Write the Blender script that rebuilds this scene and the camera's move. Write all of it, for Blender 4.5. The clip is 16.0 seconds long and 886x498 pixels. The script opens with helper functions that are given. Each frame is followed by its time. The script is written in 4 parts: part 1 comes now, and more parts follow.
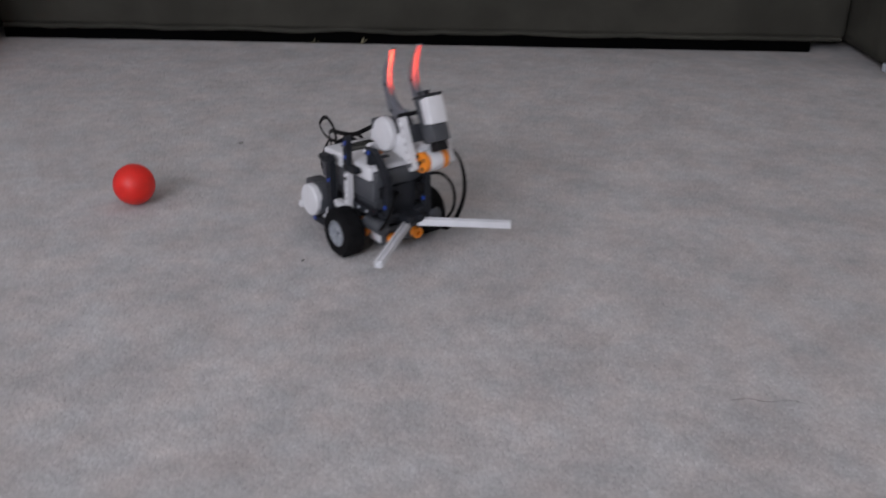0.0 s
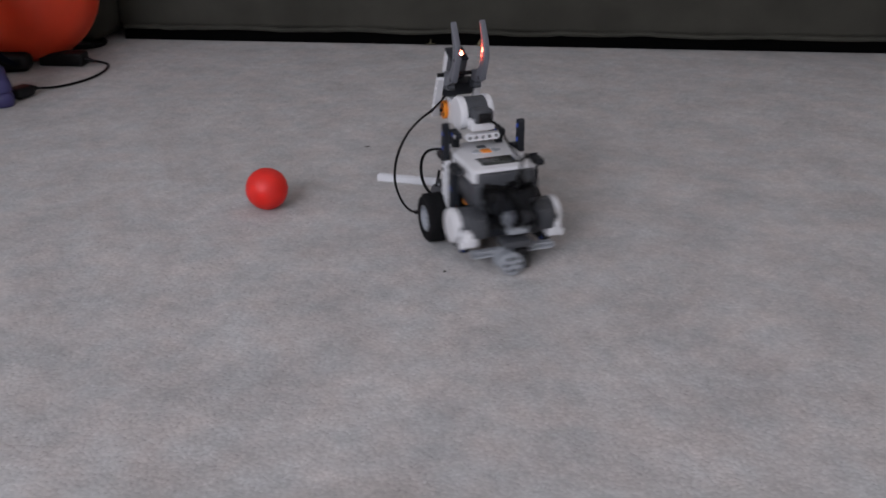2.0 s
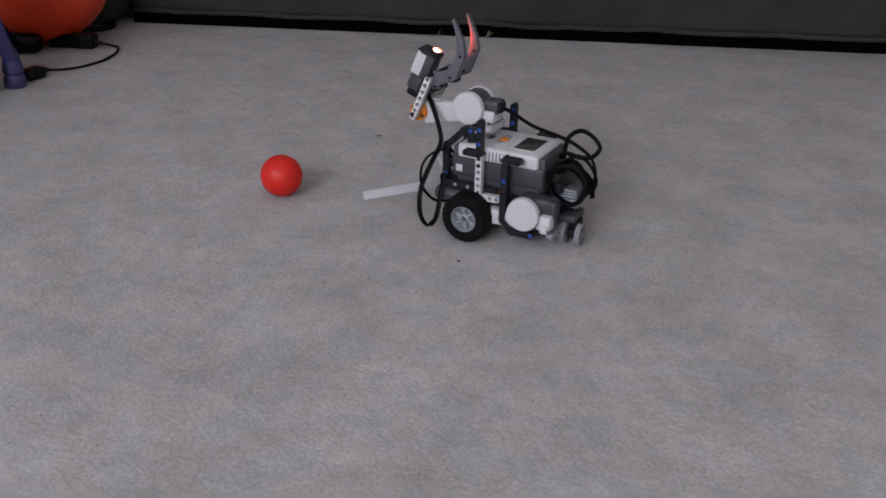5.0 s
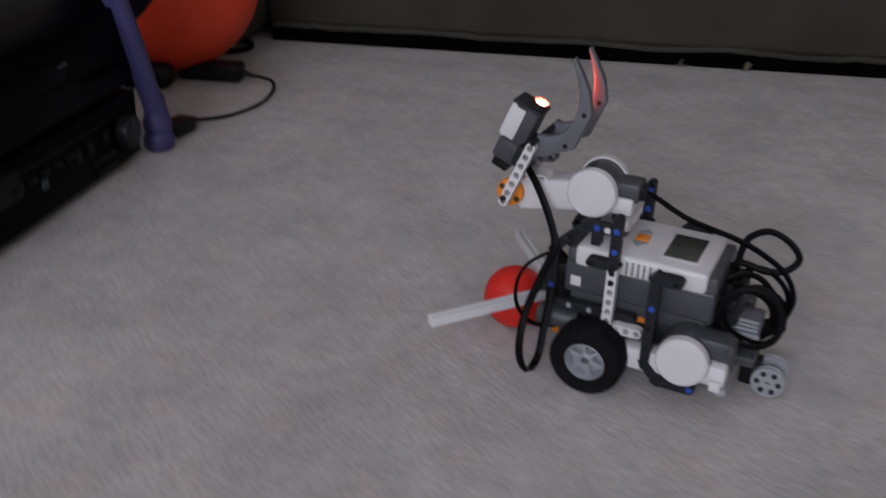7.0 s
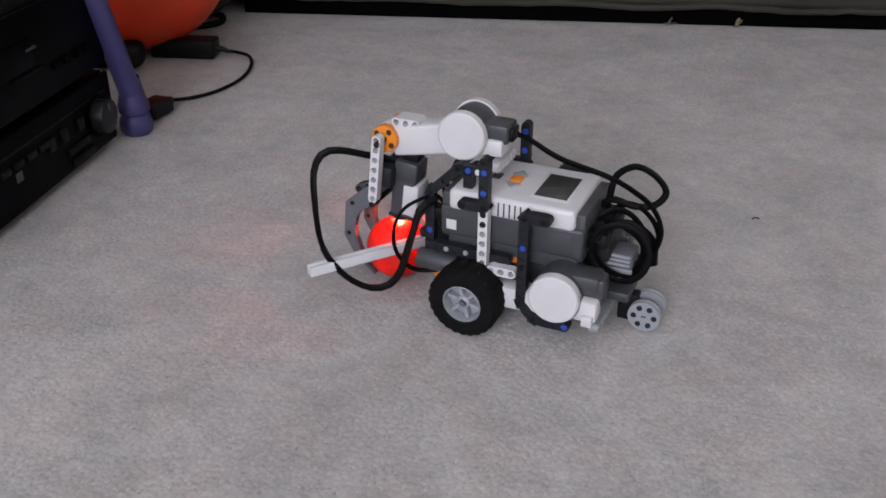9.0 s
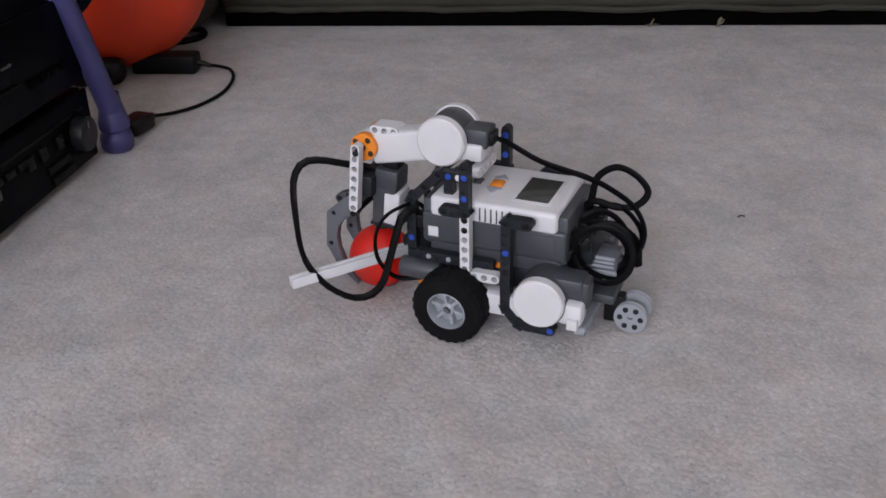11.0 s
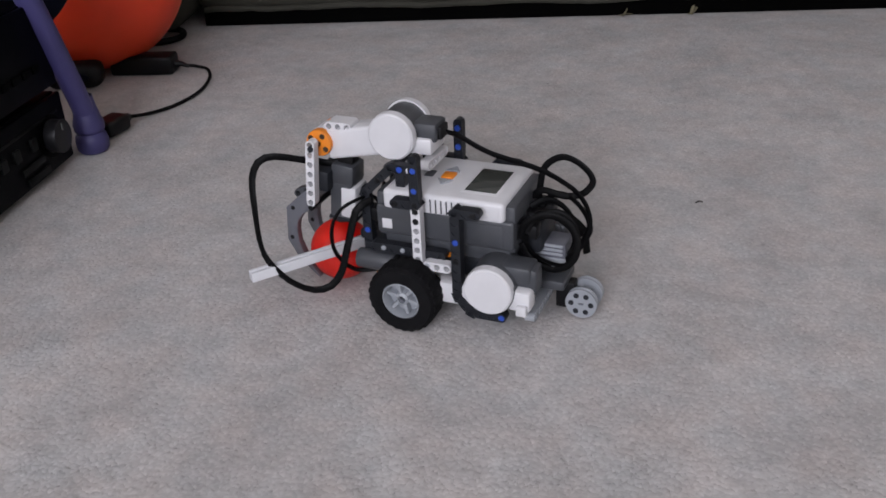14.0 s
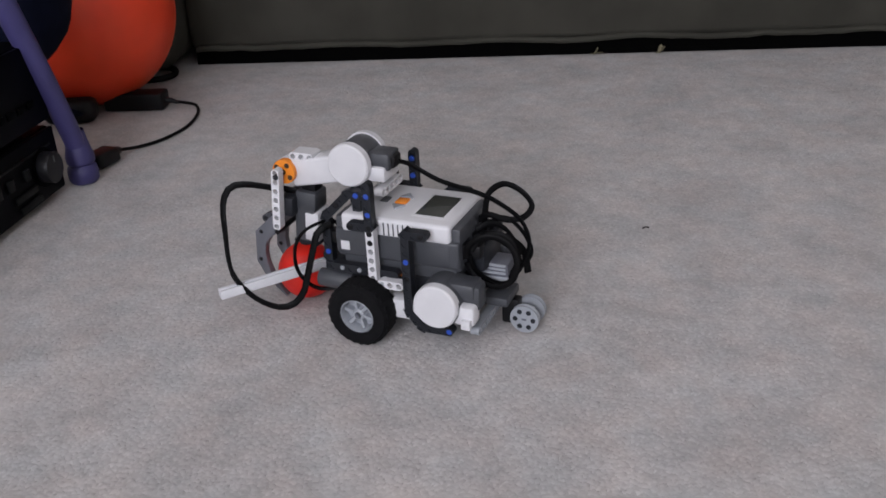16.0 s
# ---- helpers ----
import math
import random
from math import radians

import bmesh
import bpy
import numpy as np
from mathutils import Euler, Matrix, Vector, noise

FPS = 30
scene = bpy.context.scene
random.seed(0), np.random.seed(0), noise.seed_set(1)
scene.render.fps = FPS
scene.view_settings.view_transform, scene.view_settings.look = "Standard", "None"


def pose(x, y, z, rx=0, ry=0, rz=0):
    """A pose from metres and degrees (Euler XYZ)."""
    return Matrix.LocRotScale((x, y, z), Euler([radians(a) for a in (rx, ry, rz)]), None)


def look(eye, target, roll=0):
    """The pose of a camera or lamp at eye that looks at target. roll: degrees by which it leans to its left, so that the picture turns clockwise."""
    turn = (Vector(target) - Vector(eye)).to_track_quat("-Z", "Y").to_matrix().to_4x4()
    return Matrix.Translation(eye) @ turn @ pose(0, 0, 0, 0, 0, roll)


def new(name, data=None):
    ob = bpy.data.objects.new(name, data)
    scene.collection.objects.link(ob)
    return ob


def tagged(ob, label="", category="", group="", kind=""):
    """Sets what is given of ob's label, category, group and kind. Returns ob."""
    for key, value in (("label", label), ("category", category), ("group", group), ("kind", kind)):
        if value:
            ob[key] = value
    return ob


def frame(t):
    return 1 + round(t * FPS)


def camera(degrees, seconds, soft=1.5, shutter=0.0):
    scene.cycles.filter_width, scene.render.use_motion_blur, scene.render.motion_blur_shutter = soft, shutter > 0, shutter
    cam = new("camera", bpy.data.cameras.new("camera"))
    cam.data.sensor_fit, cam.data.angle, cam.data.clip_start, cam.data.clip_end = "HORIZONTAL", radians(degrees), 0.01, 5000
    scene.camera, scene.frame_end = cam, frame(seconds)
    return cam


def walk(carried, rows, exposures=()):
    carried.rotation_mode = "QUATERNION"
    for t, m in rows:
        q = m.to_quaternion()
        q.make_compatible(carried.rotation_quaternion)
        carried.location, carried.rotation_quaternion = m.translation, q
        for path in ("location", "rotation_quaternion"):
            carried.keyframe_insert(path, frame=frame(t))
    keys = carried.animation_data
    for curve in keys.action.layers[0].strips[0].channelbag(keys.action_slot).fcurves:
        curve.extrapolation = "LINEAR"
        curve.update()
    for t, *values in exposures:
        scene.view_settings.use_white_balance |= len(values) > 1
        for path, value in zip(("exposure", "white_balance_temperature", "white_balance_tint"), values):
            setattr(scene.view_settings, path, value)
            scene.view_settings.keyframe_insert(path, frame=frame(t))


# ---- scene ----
cam = camera(50.0, 16.0, soft=1.65, shutter=0.7)
PATH = [
    (0, (0.9152, -0.9787, 0.4576), (0.6251, -0.1174, 0.0404), 0.72),
    (0.5, (0.9107, -0.9648, 0.4662), (0.6233, -0.0941, 0.0671), 0.17),
    (1, (0.8982, -0.9617, 0.4594), (0.6080, -0.0921, 0.0600), 1.09),
    (1.5, (0.8618, -0.9638, 0.4521), (0.5265, -0.1079, 0.0582), 0.98),
    (2, (0.8302, -0.9557, 0.4441), (0.4609, -0.1241, 0.0292), -0.43),
    (2.5, (0.8242, -0.9709, 0.4525), (0.4290, -0.1499, 0.0406), -0.47),
    (3, (0.8268, -0.9735, 0.4535), (0.4323, -0.1477, 0.0506), 0.20),
    (3.5, (0.8310, -0.9797, 0.4582), (0.4343, -0.1556, 0.0538), -0.30),
    (4, (0.8339, -0.9808, 0.4536), (0.4498, -0.1541, 0.0425), 0.08),
    (6.3, (0.5955, -0.9192, 0.4440), (0.2428, -0.0908, 0.0087), 1.24),
    (6.5, (0.5044, -0.8569, 0.4272), (0.1221, -0.0404, -0.0055), 0.13),
    (6.8, (0.3521, -0.7149, 0.4107), (-0.0016, 0.1022, -0.0446), 3.27),
    (7, (0.2571, -0.6644, 0.4119), (-0.1020, 0.1557, -0.0335), 1.90),
    (7.2, (0.2379, -0.6359, 0.4030), (-0.1257, 0.1643, -0.0740), -0.69),
    (7.4, (0.2062, -0.6300, 0.4083), (-0.1213, 0.1858, -0.0683), 2.33),
    (7.5, (0.2035, -0.6358, 0.4124), (-0.1297, 0.1837, -0.0539), 2.41),
    (8, (0.2061, -0.6373, 0.3986), (-0.1515, 0.1633, -0.0824), -0.43),
    (8.5, (0.2077, -0.6366, 0.4019), (-0.1289, 0.1810, -0.0652), 0.75),
    (9, (0.2078, -0.6342, 0.4005), (-0.1153, 0.1839, -0.0753), 0.40),
    (11.5, (0.2202, -0.6257, 0.3954), (-0.0985, 0.1999, -0.0702), -1.60),
    (12, (0.2284, -0.6306, 0.3970), (-0.0881, 0.1940, -0.0718), -2.00),
    (12.5, (0.2379, -0.6296, 0.3993), (-0.0843, 0.1976, -0.0610), -2.06),
    (13, (0.2424, -0.6312, 0.4005), (-0.0887, 0.1902, -0.0638), -2.26),
    (13.5, (0.2491, -0.6327, 0.4022), (-0.0844, 0.1862, -0.0649), -2.55),
    (14, (0.2585, -0.6293, 0.4024), (-0.0662, 0.1895, -0.0711), -2.73),
    (14.5, (0.2622, -0.6281, 0.4069), (-0.0676, 0.1990, -0.0483), -2.44),
    (15, (0.2683, -0.6448, 0.4071), (-0.0851, 0.1667, -0.0583), -4.07),
    (15.5, (0.3006, -0.6611, 0.4121), (-0.0246, 0.1709, -0.0374), -2.48),
    (16, (0.3209, -0.6716, 0.4180), (-0.0138, 0.1620, -0.0214), -2.85),
]
walk(cam, [(t, look(e, p, r)) for t, e, p, r in PATH], exposures=[(0, -0.63, 6350, 9), (4, -0.68, 6350, 9), (6.3, -0.92, 6350, 10), (7.0, -0.92, 6450, 10), (7.4, -0.44, 6450, 10), (8.0, -0.34, 6500, 10), (16, -0.31, 6500, 9)])

# ---------- light ----------
world = bpy.data.worlds.new("daylight")
scene.world = world
world.use_nodes = True
wn = world.node_tree.nodes
sky = wn.new("ShaderNodeTexSky")
sky.sky_type = "NISHITA"
sky.sun_disc = False
sky.sun_elevation = radians(28)
sky.sun_rotation = radians(200)
wn["Background"].inputs["Strength"].default_value = 0.1
world.node_tree.links.new(sky.outputs[0], wn["Background"].inputs["Color"])


def window_light(name, m, sx, sy, power, colour):
    d = bpy.data.lights.new(name, "AREA")
    d.shape, d.size, d.size_y, d.energy, d.color = "RECTANGLE", sx, sy, power, colour
    ob = new(name, d)
    ob.matrix_world = m
    return ob


window_light("window_daylight", look((0.35, -3.62, 1.65), (0.35, 0.0, 0.5)), 1.9, 1.2, 112, (0.957, 0.955, 1.07))


# ---------- materials ----------
def mat(name, colour, rough=0.5, metal=0.0, spec=0.5, var=0.0, scale=40.0, bump=0.0, bump_scale=300.0, second=None, emit=None, power=0.0,
        detail=4.0, transmission=0.0):
    m = bpy.data.materials.new(name)
    m.use_nodes = True
    nt = m.node_tree
    n, l = nt.nodes, nt.links
    b = n["Principled BSDF"]
    b.inputs["Base Color"].default_value = (*colour, 1)
    b.inputs["Roughness"].default_value = rough
    b.inputs["Metallic"].default_value = metal
    b.inputs["Specular IOR Level"].default_value = spec
    b.inputs["Transmission Weight"].default_value = transmission
    tc = n.new("ShaderNodeTexCoord")
    if var > 0 or second:
        t = n.new("ShaderNodeTexNoise")
        t.inputs["Scale"].default_value, t.inputs["Detail"].default_value = scale, detail
        l.new(tc.outputs["Object"], t.inputs["Vector"])
        mix = n.new("ShaderNodeMix")
        mix.data_type = "RGBA"
        ramp = n.new("ShaderNodeMapRange")
        ramp.inputs["From Min"].default_value, ramp.inputs["From Max"].default_value = 0.35, 0.65
        l.new(t.outputs["Fac"], ramp.inputs["Value"])
        l.new(ramp.outputs["Result"], mix.inputs[0])
        other = second or tuple(c * (1 - var) for c in colour)
        mix.inputs[6].default_value, mix.inputs[7].default_value = (*colour, 1), (*other, 1)
        l.new(mix.outputs[2], b.inputs["Base Color"])
        rr = n.new("ShaderNodeMapRange")
        rr.inputs["To Min"].default_value, rr.inputs["To Max"].default_value = max(rough - 0.08, 0.02), min(rough + 0.1, 1)
        l.new(t.outputs["Fac"], rr.inputs["Value"])
        l.new(rr.outputs["Result"], b.inputs["Roughness"])
    if bump > 0:
        t2 = n.new("ShaderNodeTexNoise")
        t2.inputs["Scale"].default_value, t2.inputs["Detail"].default_value = bump_scale, 3
        l.new(tc.outputs["Object"], t2.inputs["Vector"])
        bp = n.new("ShaderNodeBump")
        bp.inputs["Strength"].default_value, bp.inputs["Distance"].default_value = bump, 0.002
        l.new(t2.outputs["Fac"], bp.inputs["Height"])
        l.new(bp.outputs[0], b.inputs["Normal"])
    if emit:
        b.inputs["Emission Color"].default_value = (*emit, 1)
        b.inputs["Emission Strength"].default_value = power
    return m


def carpet_material(name, islands):
    m = bpy.data.materials.new(name)
    m.use_nodes = True
    n, l = m.node_tree.nodes, m.node_tree.links
    b = n["Principled BSDF"]
    b.inputs["Roughness"].default_value = 0.95
    b.inputs["Specular IOR Level"].default_value = 0.1
    b.inputs["Sheen Weight"].default_value = 0.05
    tc = n.new("ShaderNodeTexCoord")

    def noise_at(scale, detail, lo, hi, a, c):
        t = n.new("ShaderNodeTexNoise")
        t.inputs["Scale"].default_value, t.inputs["Detail"].default_value = scale, detail
        l.new(tc.outputs["Object"], t.inputs["Vector"])
        r = n.new("ShaderNodeMapRange")
        for key, val in (("From Min", lo), ("From Max", hi), ("To Min", a), ("To Max", c)):
            r.inputs[key].default_value = val
        l.new(t.outputs["Fac"], r.inputs["Value"])
        return t, r

    fine, fr = noise_at(260, 3, 0.3, 0.7, 0.93, 1.04)
    mid, mr = noise_at(48, 6, 0.3, 0.7, 0.89, 1.06)
    wide, wr = noise_at(11, 6, 0.32, 0.68, 0.86, 1.07)
    hue, hr = noise_at(20, 6, 0.35, 0.65, 0.0, 1.0)
    m1 = n.new("ShaderNodeMath")
    m1.operation = "MULTIPLY"
    l.new(fr.outputs[0], m1.inputs[0]), l.new(mr.outputs[0], m1.inputs[1])
    m2 = n.new("ShaderNodeMath")
    m2.operation = "MULTIPLY"
    l.new(m1.outputs[0], m2.inputs[0]), l.new(wr.outputs[0], m2.inputs[1])
    mix = n.new("ShaderNodeMix")
    mix.data_type = "RGBA"
    l.new(hr.outputs[0], mix.inputs[0])
    # the sheet without tufts is 5% darker, in place of the pile's self-shadow
    mix.inputs[6].default_value, mix.inputs[7].default_value = ((0.545, 0.508, 0.490, 1), (0.506, 0.503, 0.500, 1)) if islands else ((0.517, 0.482, 0.465, 1), (0.480, 0.477, 0.475, 1))
    if islands:  # each tuft has its own shade
        geo = n.new("ShaderNodeNewGeometry")
        ir = n.new("ShaderNodeMapRange")
        ir.inputs["To Min"].default_value, ir.inputs["To Max"].default_value = 0.95, 1.05
        l.new(geo.outputs["Random Per Island"], ir.inputs["Value"])
        m3 = n.new("ShaderNodeMath")
        m3.operation = "MULTIPLY"
        l.new(m2.outputs[0], m3.inputs[0]), l.new(ir.outputs[0], m3.inputs[1])
        m2 = m3
    sc = n.new("ShaderNodeVectorMath")
    sc.operation = "SCALE"
    l.new(mix.outputs[2], sc.inputs[0]), l.new(m2.outputs[0], sc.inputs["Scale"])
    l.new(sc.outputs[0], b.inputs["Base Color"])
    bp = n.new("ShaderNodeBump")
    bp.inputs["Strength"].default_value, bp.inputs["Distance"].default_value = 0.1, 0.002
    l.new(m1.outputs[0], bp.inputs["Height"])
    l.new(bp.outputs[0], b.inputs["Normal"])
    return m


M_CARPET = carpet_material("carpet", False)
M_PILE = carpet_material("carpet_pile", True)
M_WHITE = mat("white_plastic", (0.69, 0.69, 0.71), 0.34, var=0.05, scale=60)
M_GREY = mat("dark_grey_plastic", (0.062, 0.066, 0.075), 0.42, var=0.15, scale=50)
M_DARK = mat("charcoal_plastic", (0.019, 0.021, 0.026), 0.45, spec=0.25, var=0.15, scale=50)
M_LIGHT = mat("light_grey_plastic", (0.33, 0.35, 0.38), 0.35, var=0.08, scale=60)
M_MID = mat("claw_grey_plastic", (0.12, 0.125, 0.15), 0.32, var=0.1, scale=60)
M_EAR = mat("claw_plastic", (0.13, 0.135, 0.155), 0.38, var=0.08, scale=60)
M_ORANGE = mat("orange_plastic", (0.85, 0.26, 0.02), 0.35, var=0.08, scale=60)
M_BLUE = mat("blue_pin_plastic", (0.02, 0.07, 0.42), 0.35)
M_BLACK = mat("black_plastic", (0.005, 0.005, 0.006), 0.45, spec=0.3)
M_TYRE = mat("tyre_rubber", (0.006, 0.006, 0.007), 0.8, spec=0.15, var=0.3, scale=90, bump=0.3, bump_scale=900)
M_TRIM = mat("bar_plastic", (0.70, 0.71, 0.74), 0.4, var=0.06, scale=60)
M_CABLE = mat("cable_rubber", (0.0025, 0.0025, 0.003), 0.5, spec=0.12, var=0.2, scale=80)
M_SCREEN = mat("screen_glass", (0.05, 0.055, 0.05), 0.18, var=0.2, scale=30)
M_RED = mat("red_ball_plastic", (0.74, 0.020, 0.011), 0.45, var=0.12, scale=70, bump=0.06, bump_scale=500)
M_RED.node_tree.nodes["Principled BSDF"].inputs["Subsurface Weight"].default_value = 1.0
M_RED.node_tree.nodes["Principled BSDF"].inputs["Subsurface Radius"].default_value = (1.0, 0.08, 0.05)
M_RED.node_tree.nodes["Principled BSDF"].inputs["Subsurface Scale"].default_value = 0.06
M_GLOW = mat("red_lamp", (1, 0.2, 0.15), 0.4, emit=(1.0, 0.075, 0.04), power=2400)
M_HALO = mat("red_lamp_halo", (0.8, 0.05, 0.04), 0.4, emit=(1.0, 0.05, 0.04), power=10.0)
M_SOFA = mat("sofa_fabric", (0.060, 0.058, 0.048), 0.9, spec=0.1, var=0.25, scale=9, bump=0.5, bump_scale=700)
# near black, so that the gap under the sofa reads as deep shade
M_SOFA_DARK = mat("sofa_gap_shade", (0.002, 0.002, 0.002), 0.95, spec=0.02)
M_BIG = mat("orange_rubber", (0.90, 0.070, 0.020), 0.5, var=0.12, scale=14, bump=0.05, bump_scale=400)
for key, val in (("Subsurface Weight", 0.5), ("Subsurface Radius", (1.0, 0.25, 0.1)), ("Subsurface Scale", 0.04)):
    M_BIG.node_tree.nodes["Principled BSDF"].inputs[key].default_value = val
M_PURPLE = mat("lavender_plastic", (0.058, 0.052, 0.165), 0.5, var=0.12, scale=25)
M_NAVY = mat("navy_fabric", (0.005, 0.007, 0.020), 0.9, spec=0.1, var=0.3, scale=40)
M_STEREO = mat("black_metal", (0.0012, 0.0012, 0.0016), 0.5, spec=0.04, var=0.3, scale=30)
M_PANEL = mat("stereo_panel", (0.0018, 0.002, 0.003), 0.45, spec=0.05, var=0.25, scale=30)
M_KNOB = mat("knob_metal", (0.010, 0.010, 0.012), 0.45, metal=0.2)
M_PRINT = mat("panel_print", (0.07, 0.08, 0.08), 0.6)
M_BUTTON = mat("panel_button", (0.0042, 0.005, 0.005), 0.5, spec=0.2, var=0.3, scale=60)
M_WALL = mat("wall_paint", (0.72, 0.69, 0.65), 0.85, spec=0.2, var=0.04, scale=5)
M_CEIL = mat("ceiling_paint", (0.8, 0.79, 0.77), 0.9, spec=0.2, var=0.03, scale=5)
M_PAINT = mat("white_trim_paint", (0.78, 0.78, 0.77), 0.45, var=0.04, scale=20)
M_SHRED = mat("dry_straw", (0.17, 0.15, 0.09), 0.8, var=0.3, scale=200)
M_LINT = mat("dark_lint", (0.04, 0.035, 0.03), 0.9, var=0.3, scale=300)
M_BROWN = mat("brown_wood", (0.05, 0.03, 0.02), 0.5, var=0.4, scale=30)


# ---------- mesh helpers (numbers in millimetres, meshes in metres) ----------
MM = 0.001


def box(bm, lo, hi, bevel=0.8, m=None, seg=2):
    c = [(a + b) / 2 * MM for a, b in zip(lo, hi)]
    s = [abs(b - a) * MM for a, b in zip(lo, hi)]
    part_bm = bmesh.new()
    bmesh.ops.create_cube(part_bm, size=1, matrix=Matrix.Translation(c) @ Matrix.Diagonal((*s, 1)))
    if bevel > 0:
        bmesh.ops.bevel(part_bm, geom=part_bm.edges[:], offset=min(bevel * MM, min(s) * 0.45), segments=seg, affect="EDGES", profile=0.5)
    return add(bm, part_bm, m)


def add(bm, other, m=None):
    if m is not None:
        other.transform(m)
    tmp = bpy.data.meshes.new("tmp")
    other.to_mesh(tmp)
    bm.from_mesh(tmp)
    bpy.data.meshes.remove(tmp)
    other.free()
    return bm


AXIS = {"x": Matrix.Rotation(radians(90), 4, "Y"), "y": Matrix.Rotation(radians(-90), 4, "X"), "z": Matrix.Identity(4)}


def cyl(bm, c, axis, r, h, r2=None, seg=28, bevel=0.0):
    """A disc or tube along an axis, centred at c."""
    o = bmesh.new()
    bmesh.ops.create_cone(o, cap_ends=True, segments=seg, radius1=r * MM, radius2=(r if r2 is None else r2) * MM, depth=h * MM)
    if bevel > 0:
        rim = [e for e in o.edges if abs(e.verts[0].co.z - e.verts[1].co.z) < 1e-7]
        bmesh.ops.bevel(o, geom=rim, offset=bevel * MM, segments=2, affect="EDGES", profile=0.5)
    return add(bm, o, Matrix.Translation([q * MM for q in c]) @ AXIS[axis])


def lathe(bm, profile, c, axis, seg=36):
    """Turns a closed or open profile of (radius, height) round an axis."""
    o = bmesh.new()
    rings = []
    for r, h in profile:
        rings.append([o.verts.new((r * MM * math.cos(2 * math.pi * k / seg), r * MM * math.sin(2 * math.pi * k / seg), h * MM)) for k in range(seg)])
    for a, b in zip(rings, rings[1:]):
        for k in range(seg):
            o.faces.new((a[k], a[(k + 1) % seg], b[(k + 1) % seg], b[k]))
    bmesh.ops.recalc_face_normals(o, faces=o.faces[:])
    return add(bm, o, Matrix.Translation([q * MM for q in c]) @ AXIS[axis])


def smooth_points(pts, per=8):
    """A Catmull-Rom line through the points."""
    p = [Vector(q) for q in pts]
    p = [p[0] * 2 - p[1]] + p + [p[-1] * 2 - p[-2]]
    out = []
    for a, b, c, d in zip(p, p[1:], p[2:], p[3:]):
        for k in range(per):
            t = k / per
            out.append(0.5 * ((2 * b) + (c - a) * t + (2 * a - 5 * b + 4 * c - d) * t * t + (3 * b - a - 3 * c + d) * t ** 3))
    return out + [p[-2]]


def tube(bm, pts, r, r2=None, seg=8, flat=(0, 0, 1), taper=1.0):
    """A cable or rod of half-widths r and r2 along the points."""
    o = bmesh.new()
    r2 = r if r2 is None else r2
    rings, up = [], Vector(flat)
    n = len(pts)
    for k, p in enumerate(pts):
        d = (pts[min(k + 1, n - 1)] - pts[max(k - 1, 0)]).normalized()
        side = up.cross(d)
        if side.length < 1e-4:
            side = Vector((1, 0, 0)).cross(d)
        side.normalize()
        nrm = d.cross(side).normalized()
        f = 1 + (taper - 1) * k / (n - 1)
        rings.append([o.verts.new((p + f * (side * (r * math.cos(a)) + nrm * (r2 * math.sin(a)))) * MM)
                      for a in (2 * math.pi * j / seg for j in range(seg))])
        if abs(nrm.dot(up)) > 0.05:
            up = nrm if nrm.dot(up) > 0 else -nrm
    for a, b in zip(rings, rings[1:]):
        for j in range(seg):
            o.faces.new((a[j], a[(j + 1) % seg], b[(j + 1) % seg], b[j]))
    o.faces.new(rings[0]), o.faces.new(rings[-1])
    bmesh.ops.recalc_face_normals(o, faces=o.faces[:])
    return add(bm, o)


